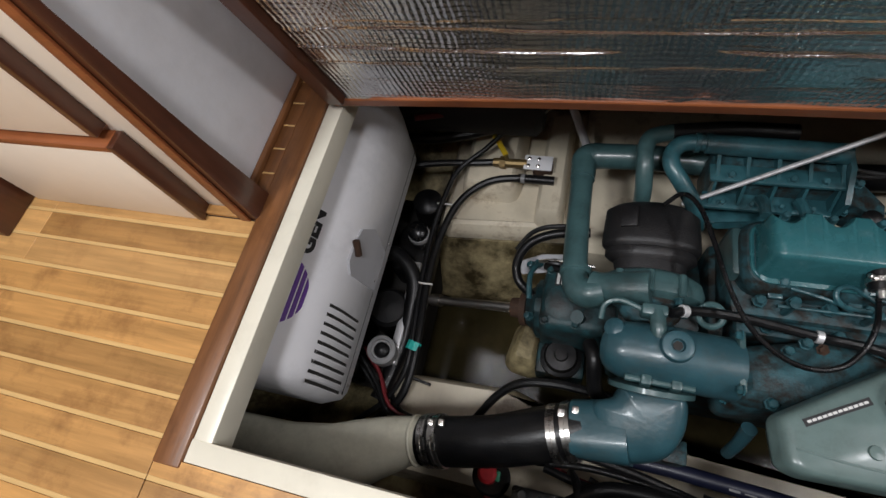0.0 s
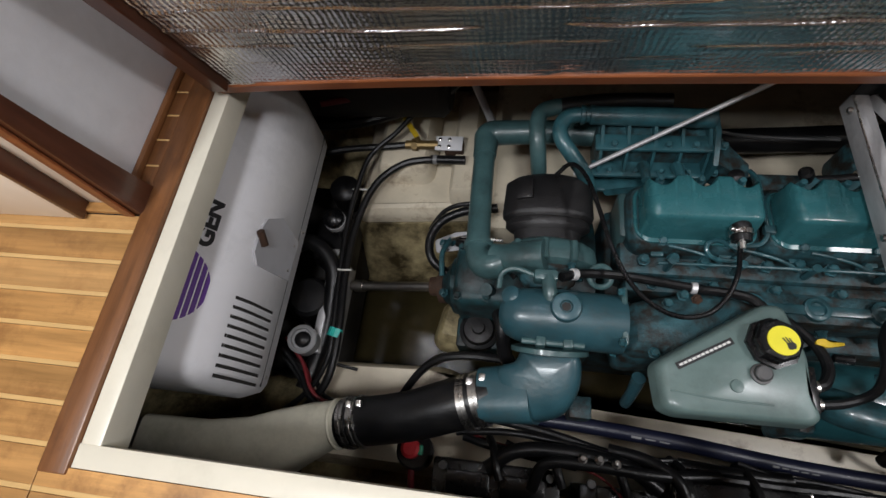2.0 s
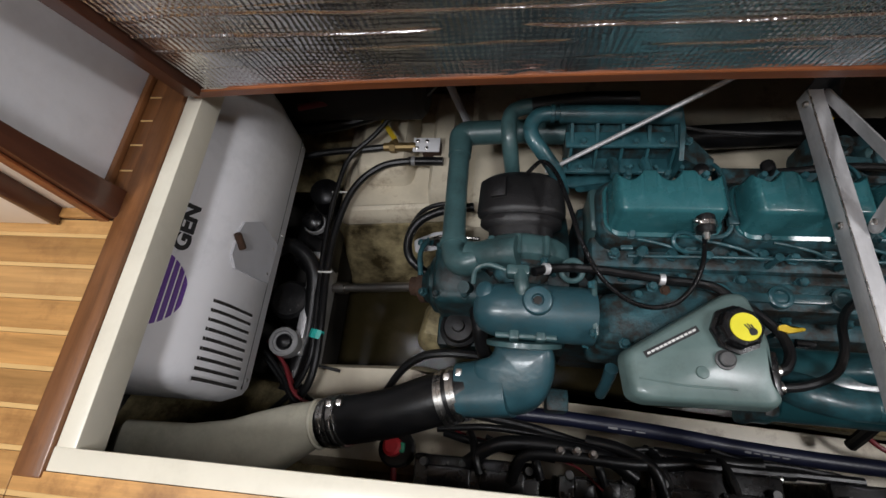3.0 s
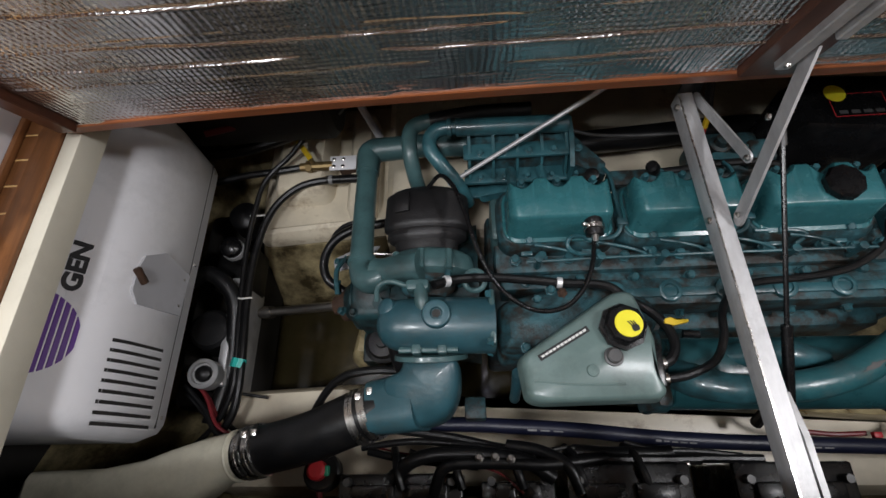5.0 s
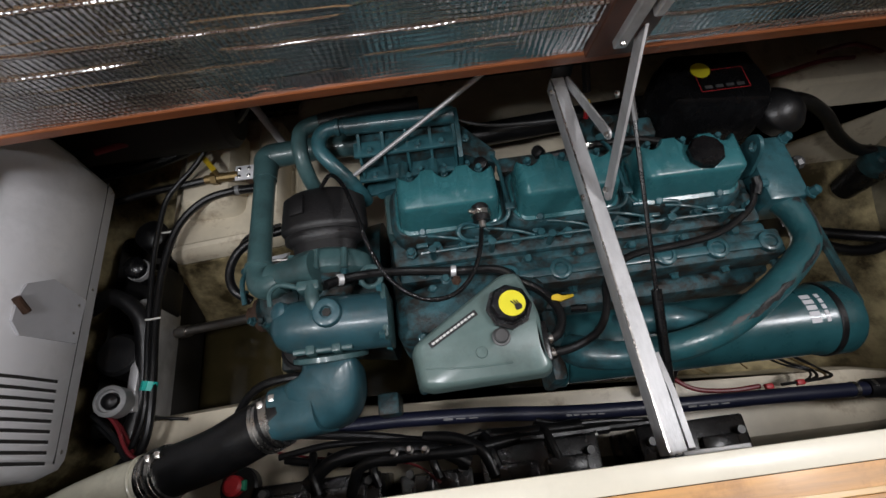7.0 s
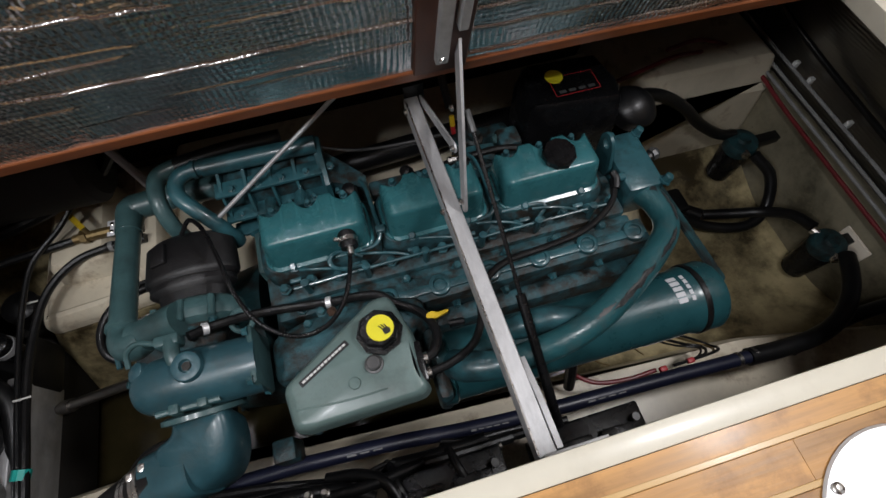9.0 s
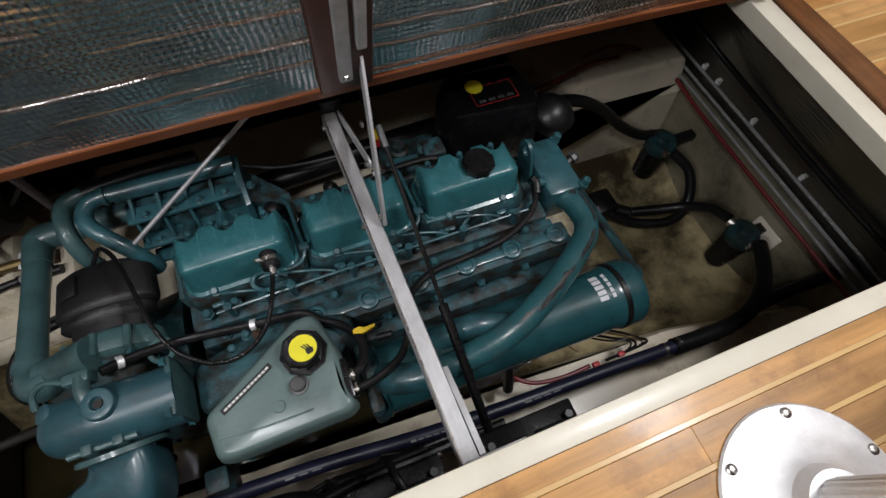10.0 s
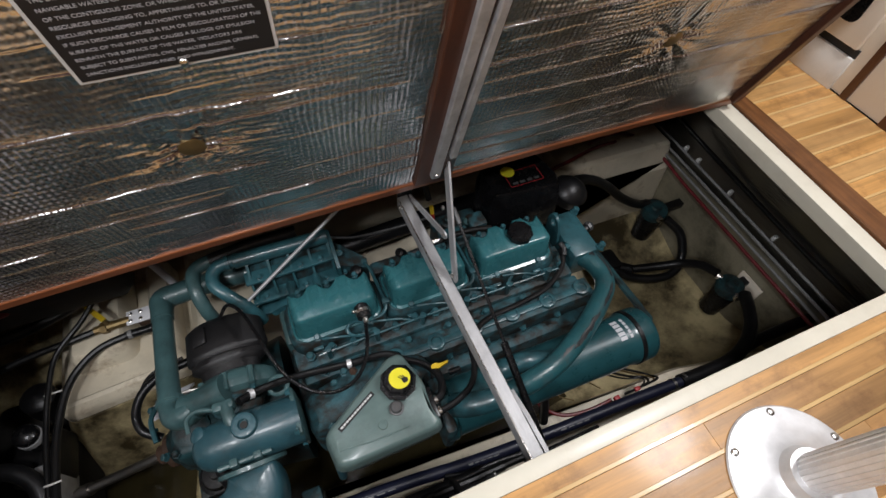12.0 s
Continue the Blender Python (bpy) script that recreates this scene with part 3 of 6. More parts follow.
part("screw", lathe([(0, 0.006), (0.003, 0.005), (0.004, 0.002)], on_lid(1.257, 0.13, 0.028), LID.to_3x3() @ V(0, 0, 1), 10), M_STEEL, HATCH)

# ---- placard on the lid ----
SIGN = thing("warning_placard", "black plastic placard with small white lettering on the foil", "sign")
PU, PV = 0.761, 0.588
part("plate", layers(round_outline(rect(PU, PV, PU + 0.222, PV + 0.15), 0.002, 2), [(0.004, 0), (0.0075, 0)], LID), M_PRINT, SIGN, "white placard edge")
part("face", layers(rect(PU + 0.004, PV + 0.004, PU + 0.218, PV + 0.146), [(0.0075, 0), (0.0080, 0)], LID), M_INK, SIGN)
LINES = ["DISCHARGE OF OIL PROHIBITED", "THE DISCHARGE OF OIL OR OILY WASTE INTO OR UPON THE", "NAVIGABLE WATERS OF THE UNITED STATES, OR THE WATERS",
         "OF THE CONTIGUOUS ZONE, OR WHICH MAY AFFECT NATURAL", "RESOURCES BELONGING TO, APPERTAINING TO, OR UNDER THE",
         "EXCLUSIVE MANAGEMENT AUTHORITY OF THE UNITED STATES,", "IF SUCH DISCHARGE CAUSES A FILM OR DISCOLORATION OF THE",
         "SURFACE OF THE WATER OR CAUSES A SLUDGE OR EMULSION", "BENEATH THE SURFACE OF THE WATER. VIOLATORS ARE",
         "SUBJECT TO SUBSTANTIAL CIVIL PENALTIES AND/OR CRIMINAL", "SANCTIONS INCLUDING FINES AND IMPRISONMENT."]
for k, line in enumerate(reversed(LINES)):
    text_mesh("text_line", line, 0.0066, LID @ pose(PU + 0.013, PV + 0.012 + k * 0.0112, 0.0081), M_GENDOOR, SIGN, 0.0001)
part("screw", lathe([(0, 0.006), (0.002, 0.005), (0.003, 0.002)], on_lid(PU + 0.112, PV + 0.006, 0.008), LID.to_3x3() @ V(0, 0, 1), 12), M_STEEL, SIGN)

# ---- aluminium cross bar with its folding arm, and the lid's gas strut ----
BAR = thing("cross_bar", "scratched aluminium cross bar over the engine with a folding arm", "support bar")
part("bar", add_loft(bmesh.new(), [[V(x + dx, y, z) for dx, z in ((0, -0.158), (0.032, -0.158), (0.032, -0.124), (0.030, -0.121), (0.002, -0.121), (0, -0.124))] for x, y in ((1.230, 0.030), (1.213, 0.795))]), M_ALU, BAR)
part("end_plate", add_loft(bmesh.new(), [[V(1.2625 + w, 0.035, -0.165), V(1.2585 + w, 0.19, -0.165), V(1.2585 + w, 0.188, -0.135), V(1.260 + w, 0.12, -0.118), V(1.2625 + w, 0.037, -0.118)] for w in (0, 0.010)]), M_ALU, BAR)
part("bar_lip", add_loft(bmesh.new(), [[V(x, y, -0.1212), V(x + 0.003, y, -0.1212), V(x + 0.003, y, -0.1195), V(x, y, -0.1195)] for x, y in ((1.2305, 0.035), (1.2138, 0.79))]), M_STEEL, BAR)
part("foot", box((1.232, 0.0275, -0.0735), (1.330, 0.034, -0.069), 0.001), M_ALU, BAR, "thin aluminium foot strip on the rim")
part("foot", box((1.215, 0.796, -0.16), (1.26, 0.80, -0.09), 0.001), M_BLACK, BAR)


def flat_bar(a, b, wide, thick, facing):
    """A flat bar from a to b, its broad side towards facing."""
    a, b = Vector(a), Vector(b)
    d = (b - a).normalized()
    side = d.cross(Vector(facing)).normalized()
    out = side.cross(d).normalized()
    bm = bmesh.new()
    ends = []
    for k in range(9):
        t = -math.pi / 2 + math.pi * k / 8
        ends.append((math.sin(t) * wide / 2, math.cos(t) * wide / 2))
    outline = [b + d * c + side * s for s, c in ends] + [a - d * c - side * s for s, c in ends]
    add_loft(bm, [[p - out * thick / 2 for p in outline], [p + out * thick / 2 for p in outline]])
    return bm


part("arm", flat_bar((1.257, 0.490, -0.110), (1.290, 0.660, 0.170), 0.030, 0.005, (-1, 0, 0)), M_ALU, BAR)
part("link", flat_bar((1.251, 0.785, -0.125), (1.262, 0.575, -0.042), 0.022, 0.004, (-1, 0, 0)), M_ALU, BAR)
for at in ((1.2185, 0.50, -0.135), (1.2125, 0.765, -0.130)):
    part("screw", lathe([(0, 0.007), (0.004, 0.007), (0.007, 0.004)], at, (-1, 0, 0), 10), M_STEEL, BAR)
for at in ((1.259, 0.572, -0.040), (1.266, 0.600, 0.035), (1.253, 0.494, -0.105)):
    part("screw", lathe([(0, 0.006), (0.004, 0.006), (0.006, 0.003)], at, (-1, 0, 0), 10), M_STEEL, BAR)
STRUT = thing("gas_strut", "black gas strut with a thin polished rod beside the bar", "gas strut")
part("cylinder", tube([(1.314, 0.075, -0.272), (1.305, 0.300, -0.150)], 0.0095, 14), M_BLACK_GLOSS, STRUT)
part("rod", tube([(1.305, 0.298, -0.151), (1.294, 0.575, 0.007)], 0.0042, 10), M_BLACK_GLOSS, STRUT)
part("end_fitting", tube([(1.2945, 0.565, 0.001), (1.292, 0.600, 0.021)], 0.0065, 8), M_LEAD, STRUT)

# ---- generator in its grey box ----
GEN = thing("generator", "light grey generator housing with cooling slots and a purple sun decal", "generator")
prof = [(-0.50, -0.012), (-0.485, 0.0), (-0.30, 0.008), (-0.25, 0.004), (-0.215, -0.008), (-0.18, -0.030), (-0.15, -0.052), (-0.10, -0.080), (-0.075, -0.115), (-0.06, -0.17)]


def gen_face(z):
    for (z0, x0), (z1, x1) in zip(prof, prof[1:]):
        if z0 <= z <= z1:
            return x0 + (x1 - x0) * (z - z0) / (z1 - z0)
    return 0.0


bm = bmesh.new()
rings = []
N = 40
for j in range(N + 1):
    y = 0.145 + 0.80 * j / N
    end = max(0.0, 1 - (y - 0.145) / 0.05, 1 - (0.945 - y) / 0.05)
    pull = 0.05 * (1 - math.sqrt(max(0, 1 - end * end)))
    ring = [Vector((x - pull, y, z + (pull * 0.4 if z < -0.3 else -pull * 0.4))) for z, x in prof]
    ring += [Vector((-0.50, y, -0.06)), Vector((-0.50, y, -0.50))]
    rings.append(ring)
add_loft(bm, rings)
part("housing", bm, M_GEN, GEN, "", 40)


def gen_strip(name, a, b, width, mat, proud=0.0015, label=""):
    """A thin strip that lies on the face from a to b, each (y, z)."""
    bm = bmesh.new()
    n = 8
    (ya, za), (yb, zb) = a, b
    L = math.hypot(yb - ya, zb - za)
    py, pz = -(zb - za) / L * width / 2, (yb - ya) / L * width / 2
    low, high = [], []
    for i in range(n + 1):
        y, z = ya + (yb - ya) * i / n, za + (zb - za) * i / n
        low.append(V(gen_face(z - pz) + proud, y - py, z - pz))
        high.append(V(gen_face(z + pz) + proud, y + py, z + pz))
    add_loft(bm, [[p - V(0.003, 0, 0) for p in low], low, high, [p - V(0.003, 0, 0) for p in high]], closed=False)
    return part(name, bm, mat, GEN, label)


for k in range(9):
    y = 0.337 - k * 0.0209
    gen_strip("slot", (y, -0.243), (y + 0.013 - 0.001 * k, -0.412 - 0.0015 * k), 0.0075, M_DARK, 0.0012)
    gen_strip("slot_lip", (y - 0.0052, -0.243), (y + 0.008 - 0.001 * k, -0.412 - 0.0015 * k), 0.0022, M_GEN, 0.0028)
part("access_door", add_loft(bmesh.new(), [[V(gen_face(z) + w, y, z) for y, z in ((0.54, -0.265), (0.50, -0.252), (0.45, -0.252), (0.425, -0.275), (0.447, -0.440), (0.56, -0.445), (0.575, -0.33))] for w in (-0.004, 0.0065)]), M_GENDOOR, GEN, "darker grey access flap")
part("latch", tube([(gen_face(-0.25) + 0.011, 0.498, -0.243), (gen_face(-0.275) + 0.011, 0.476, -0.275)], 0.009, 10), M_RUST, GEN, "brown swivel latch")
part("screw", lathe([(0, 0.005), (0.003, 0.004)], (gen_face(-0.42) + 0.003, 0.47, -0.425), (1, 0, 0), 8), M_STEEL, GEN)
part("screw", lathe([(0, 0.005), (0.003, 0.004)], (gen_face(-0.42) + 0.003, 0.54, -0.425), (1, 0, 0), 8), M_STEEL, GEN)
part("sticker", add_loft(bmesh.new(), [[V(gen_face(z) + w, y, z) for y, z in ((0.585, -0.152), (0.40, -0.152), (0.40, -0.195), (0.585, -0.195))] for w in (-0.003, 0.0008)]), M_GEN, GEN, "pale decal backing")
gen_strip("seam", (0.175, -0.452), (0.925, -0.452), 0.0022, M_DARK, 0.0006)
for y in (0.20, 0.60, 0.90):
    part("screw", lathe([(0, 0.005), (0.002, 0.0045), (0.003, 0.002)], (gen_face(-0.47) - 0.0005, y, -0.468), (1, 0, 0), 8), M_STEEL, GEN)
# purple half sun of stripes
cy, cz, R = 0.328, -0.114, 0.082
for k in range(7):
    edges = []
    for z in (cz - 0.002 - k * 0.0102, cz - 0.0065 - k * 0.0102, cz - 0.0087 - k * 0.0102):
        half = math.sqrt(max(1e-4, R * R - (1.13 * (z - cz)) ** 2))
        edges.append([V(gen_face(z) + 0.0018, cy - half + 2 * half * i / 8, z) for i in range(9)])
    part("decal_stripe", add_loft(bmesh.new(), [[p - V(0.003, 0, 0) for p in edges[0]], *edges, [p - V(0.003, 0, 0) for p in edges[-1]]], closed=False), M_PURPLE, GEN)
text_mesh("lettering", "GEN", 0.047, frame_matrix(V(gen_face(-0.166) + 0.0026, 0.416, -0.166), (0, 1, 0), (gen_face(-0.13) - gen_face(-0.166), 0, 0.036)) @ Matrix.Diagonal((1.15, 1, 1, 1)), M_INK, GEN, 0.0006, bold=0.0022)

# ---- cabinet and panel at the end of the cabin ----
CAB = thing("cabinet", "cream laminate cabinet with mahogany edging", "cabinet")
part("carcass", box((-1.3, 0.425, 0.0), (-0.115, 0.95, 1.2), 0.002), M_LAMINATE, CAB)
part("corner_post", add_loft(bmesh.new(), [[V(-0.108, 0.408, z), V(-0.066, 0.408, z), V(-0.062, 0.414, z), V(-0.062, y, z), V(-0.108, y, z)] for z, y in ((0.0, 0.464), (0.2, 0.442), (0.44, 0.422), (1.25, 0.417))]), M_MAHOGANY, CAB)
# light on the post's front edge put in as a lighter strip
part("post_edge", box((-0.098, 0.402, 0.0), (-0.078, 0.4075, 1.25), 0.002), M_MAHOGANY_LIT, CAB, "edge of the post, coloured lighter as if lit")
part("foot_block", box((-0.20, 0.405, 0.002), (-0.1, 0.424, 0.012), 0.002), M_TEAK, CAB)
DOOR = thing("lower_door", "", "")
DOOR.parent = CAB
part("panel", box((-0.60, 0.392, 0.006), (-0.185, 0.424, 0.215), 0.001), M_LAMINATE, DOOR)
# one edging wood: lit top coloured lighter, shaded side coloured darker
part("top_edge", box((-0.60, 0.390, 0.2155), (-0.1845, 0.424, 0.228), 0.002), M_MAHOGANY_LIT, DOOR, "reddish top edging in the lighter lit colour")
part("side_edge", box((-0.1843, 0.390, 0.006), (-0.172, 0.424, 0.228), 0.002), M_MAHOGANY, DOOR)
DOOR2 = thing("upper_door", "", "")
DOOR2.parent = CAB
part("panel", box((-0.60, 0.400, 0.240), (-0.205, 0.424, 0.75), 0.001), M_LAMINATE, DOOR2)
part("side_edge", box((-0.2045, 0.398, 0.240), (-0.19, 0.424, 0.75), 0.002), M_MAHOGANY, DOOR2)
part("plinth_end", box((-0.75, 0.30, 0.0), (-0.62, 0.424, 0.10), 0.004), M_MAHOGANY, CAB)
part("side_panel", box((-0.1148, 0.414, 0.004), (-0.109, 0.95, 1.25), 0.001), M_PANEL, CAB, "pale grey painted side panel")
part("panel_foot", box((-0.1078, 0.472, 0.0025), (-0.096, 0.95, 0.016), 0.002), M_MARGIN, CAB)

# ---- joinery beyond the far end ----
JOIN = thing("locker", "cream locker front with mahogany trim beside the cabin sole", "locker")
part("front", box((2.625, -0.3, 0.0), (2.70, 1.2, 0.55), 0.003), M_LAMINATE, JOIN)
part("trim", box((2.616, 0.572, 0.0), (2.628, 0.597, 0.55), 0.002), M_MAHOGANY, JOIN)
part("kick_panel", box((2.612, 0.634, 0.0), (2.6245, 1.2, 0.105), 0.002), M_WHITE, JOIN, "white kick panel")
# shade of the gap drawn as a near-black strip
part("shadow_gap", box((2.620, 0.634, 0.106), (2.6248, 1.2, 0.131), 0.0), M_DARK, JOIN, "dark strip for the shaded gap above the kick panel")
part("oven_door", box((2.604, 0.640, 0.132), (2.6246, 1.2, 0.55), 0.006), M_LAMINATE, JOIN)
part("window", layers(round_outline(rect(0.69, 0.185, 1.1, 0.50), 0.03), [(0.0, 0.0), (0.004, 0.0)], Matrix(((0, 0, -1, 2.604), (1, 0, 0, 0), (0, 1, 0, 0), (0, 0, 0, 1)))), M_BLACK_GLOSS, JOIN, "dark rounded window")
part("trim", box((2.615, 0.42, 0.0), (2.6242, 0.455, 0.55), 0.002), M_MAHOGANY, JOIN)
part("trim", box((2.615, 0.24, 0.0), (2.624, 0.30, 0.55), 0.002), M_MAHOGANY, JOIN)
part("trim", box((2.613, -0.3, 0.30), (2.6238, 0.41, 0.33), 0.002), M_MAHOGANY, JOIN)
part("post", box((2.50, 0.20, 0.0), (2.57, 0.27, 0.25), 0.006), M_MAHOGANY, JOIN)

# ---- table pedestal ----
PED = thing("table_pedestal", "brushed aluminium table pedestal screwed to the teak sole", "table pedestal")
PC = V(1.632, -0.186, 0.0)
part("base", lathe([(0.0003, 0.130), (0.003, 0.131), (0.006, 0.128), (0.010, 0.105), (0.018, 0.065), (0.026, 0.052), (0.040, 0.046), (0.046, 0.044), (0.047, 0.036)], PC, (0, 0, 1), 48), M_BRUSHED, PED)
part("pole", lathe([(0.02, 0.033), (0.60, 0.033), (0.66, 0.031)], PC, (0, 0, 1), 40), M_BRUSHED, PED, "ribbed aluminium pole")
for k in range(24):
    a = 2 * math.pi * k / 24
    part("flute", tube([PC + V(0.0335 * math.cos(a), 0.0335 * math.sin(a), 0.05), PC + V(0.0335 * math.cos(a), 0.0335 * math.sin(a), 0.6)], 0.0016, 5), M_BRUSHED, PED)
for a in (15, 74, 136, 195, 255, 315):
    r = 0.117
    part("screw", lathe([(0, 0.0075), (0.0025, 0.0075), (0.004, 0.005), (0.0041, 0.002)], PC + V(r * math.cos(radians(a)), r * math.sin(radians(a)), 0.0075), (0, 0, 1), 12), M_STEEL, PED)

# ---- marine diesel engine ----
ENG = thing("marine_diesel_engine", "teal painted six-cylinder marine diesel engine on the engine bed", "engine")


def eng(name, bm, mat=M_TEAL, parent=ENG, label="", angle=35):
    return part(name, bm, mat, parent, label, angle)


def squash(bm, k, centre):
    bmesh.ops.scale(bm, vec=k, space=Matrix.Translation(-Vector(centre)), verts=bm.verts)
    return bm


BLOCK = eng("block", box((0.80, 0.38, -0.98), (1.70, 0.68, -0.40), 0.02), M_TEAL_CAST)
HEAD = eng("cylinder_head", box((0.818, 0.475, -0.42), (1.660, 0.675, -0.305), 0.012), M_TEAL_CAST)
eng("head_step", box((0.83, 0.440, -0.40), (1.665, 0.476, -0.315), 0.008), M_TEAL_CAST, HEAD)
for k, (x0, x1) in enumerate(((0.838, 1.075), (1.098, 1.335), (1.360, 1.605))):
    cover_outline = round_outline(rect(x0, 0.528, x1, 0.655), 0.036, 6)
    cover = eng("valve_cover", layers(cover_outline, [(-0.312, 0.014), (-0.272, 0.014), (-0.262, 0.010), (-0.254, 0.004), (-0.252, -0.003)]), M_TEAL_CAST)
    w = x1 - x0
    loop = [V(q.x, q.y, -0.2525) for q in offset_ring(cover_outline, -0.004)]
    eng("bead", tube(loop + [loop[0]], 0.0042, 8, 1), M_TEAL_COVER, cover)
    rings = []
    for i in range(61):
        q = i / 60
        x = x0 + 0.010 + (w - 0.020) * q
        end = max(0.0, 1 - q * (w - 0.020) / 0.024, 1 - (1 - q) * (w - 0.020) / 0.024)
        drop = 0.026 * (1 - math.sqrt(max(0.0, 1 - end * end)))
        far = 0.642
        for c in (0.82, 0.5, 0.18):
            d = abs(x - (x0 + w * c))
            if d < 0.026:
                far = min(far, 0.644 - 0.026 * math.cos(d / 0.026 * math.pi / 2) ** 0.7)
        near, top = 0.530 + drop * 0.8, -0.1720 - drop
        rings.append([V(x, near - 0.006, -0.262), V(x, near - 0.006, -0.249), V(x, near + 0.002, -0.246), V(x, near + 0.014, top - 0.010), V(x, near + 0.017, top - 0.0025), V(x, near + 0.022, top),
                      V(x, far - 0.007 - drop * 0.5, top), V(x, far - 0.002 - drop * 0.5, top - 0.004), V(x, far - drop * 0.4, top - 0.012), V(x, far + 0.002, -0.250)])
    eng("cover_dome", add_loft(bmesh.new(), rings), M_TEAL_COVER, cover, "", 50)
    for q in (0.82, 0.5, 0.18):
        eng("bolt", bolt((x0 + w * q, 0.640, -0.200), 0.007, 0.014), M_TEAL, cover)
    for x in (x0 + 0.055, x1 - 0.055):
        eng("bolt", bolt((x, 0.532, -0.254), 0.009, 0.012, (0, -0.5, 1)), M_TEAL, cover)
    for j in range(5):
        eng("raised_mark", box((x0 + w * 0.30 + j * 0.019, 0.585, -0.1730), (x0 + w * 0.30 + j * 0.019 + 0.013, 0.599, -0.1714), 0.0004, 1), M_TEAL_COVER, cover)
eng("oil_filler_cap", lathe([(-0.195, 0.030), (-0.180, 0.030), (-0.179, 0.037), (-0.158, 0.038), (-0.152, 0.034), (-0.151, 0.0)], (1.503, 0.585, 0), (0, 0, 1), 9), M_BLACK_GLOSS, ENG, "black oil filler cap", 25)
eng("head_end", box((0.812, 0.545, -0.36), (0.838, 0.655, -0.272), 0.012), M_TEAL_GREY)

# studs, injectors and fuel lines along the head
for k in range(14):
    x = 0.862 + k * 0.0585
    eng("stud", bolt((x, 0.497 + 0.006 * (k % 2), -0.285), 0.010, 0.016), M_TEAL, HEAD)
    if k % 2 == 0:
        eng("stud", bolt((x + 0.022, 0.456, -0.315), 0.010, 0.018), M_TEAL, HEAD)
for k in range(6):
    x = 0.905 + k * 0.131
    eng("injector", lathe([(-0.29, 0.011), (-0.268, 0.011), (-0.267, 0.007), (-0.252, 0.007), (-0.251, 0.0)], (x, 0.518, 0), (0, -0.15, 1), 10), M_TEAL_GREY, HEAD)
    eng("injector_clamp", box((x - 0.03, 0.505, -0.284), (x - 0.004, 0.522, -0.274), 0.003), M_TEAL, HEAD)
    eng("return_fitting", lathe([(-0.30, 0.007), (-0.258, 0.007), (-0.256, 0.009), (-0.250, 0.009), (-0.249, 0.0)], (x + 0.005, 0.487, 0), (0, 0, 1), 8), M_TEAL, HEAD)
    if k < 5:
        eng("fuel_pipe", tube([(x, 0.518, -0.25), (x + 0.03, 0.508, -0.243), (x + 0.07, 0.500, -0.25), (x + 0.10, 0.492, -0.262)], 0.0035, 8), M_TEAL, HEAD)
eng("fuel_pipe", tube([(0.885, 0.484, -0.262), (1.1, 0.486, -0.258), (1.35, 0.488, -0.262), (1.60, 0.488, -0.264)], 0.0035, 8), M_TEAL, HEAD)
for x in (1.0865, 1.3475):
    eng("fuel_pipe", tube([(x - 0.012, 0.70, -0.245), (x - 0.004, 0.668, -0.235), (x, 0.60, -0.236), (x + 0.002, 0.555, -0.240), (x - 0.012, 0.530, -0.245), (x - 0.045, 0.525, -0.25)], 0.0048, 8), M_TEAL, HEAD)
    eng("pipe_clip", box((x - 0.006, 0.550, -0.245), (x + 0.014, 0.566, -0.232), 0.001), M_TEAL, HEAD)
eng("fuel_pipe", tube([(1.04, 0.515, -0.255), (1.0, 0.530, -0.240), (0.975, 0.522, -0.236), (0.972, 0.505, -0.24), (0.99, 0.495, -0.25), (1.035, 0.496, -0.262)], 0.0048, 8), M_TEAL, HEAD)
eng("fuel_pipe", tube([(1.36, 0.530, -0.25), (1.44, 0.527, -0.25), (1.46, 0.515, -0.25), (1.44, 0.50, -0.26)], 0.0048, 8), M_TEAL, HEAD)
FIT = eng("breather_fitting", tube([(1.019, 0.578, -0.222), (1.020, 0.568, -0.204), (1.020, 0.548, -0.197), (1.021, 0.512, -0.202)], [0.016, 0.0185, 0.0190, 0.0180], 18), M_BLACK, ENG, "black rubber breather sleeve")
for y in (0.556, 0.528):
    eng("hose_clamp", lathe([(-0.0058, 0.0188), (-0.0048, 0.0212), (0.0048, 0.0212), (0.0058, 0.0188)], (1.0205, y, -0.199), (0, 1, 0.06), 20), M_STEEL, FIT, "small steel hose clamp")
    eng("clamp_screw", lathe([(0, 0.005), (0.012, 0.005), (0.014, 0.003)], (1.006, y, -0.186), (-0.8, 0, 0.5), 8), M_STEEL, FIT)
eng("hose_tail", tube([(1.021, 0.515, -0.202), (1.021, 0.498, -0.203)], [0.008, 0.006], 10), M_STEEL, FIT)

# exhaust manifold ledge along the near side
MAN = eng("exhaust_manifold", box((0.98, 0.392, -0.385), (1.685, 0.455, -0.305), 0.010), M_TEAL_CAST)
eng("flange", box((1.0, 0.408, -0.304), (1.675, 0.428, -0.296), 0.003), M_TEAL, MAN)
for k in range(6):
    x = 1.068 + k * 0.116
    eng("boss", lathe([(-0.31, 0.024), (-0.294, 0.024), (-0.292, 0.021), (-0.292, 0.015), (-0.298, 0.013), (-0.299, 0.0)], (x, 0.420, 0), (0, 0, 1), 20), M_TEAL, MAN)
    eng("bolt", bolt((x + 0.03, 0.392, -0.352), 0.009, 0.012, (0, -1, 0.1)), M_TEAL, MAN)
eng("lower_manifold", box((1.0, 0.36, -0.60), (1.66, 0.41, -0.40), 0.015), M_TEAL_CAST)

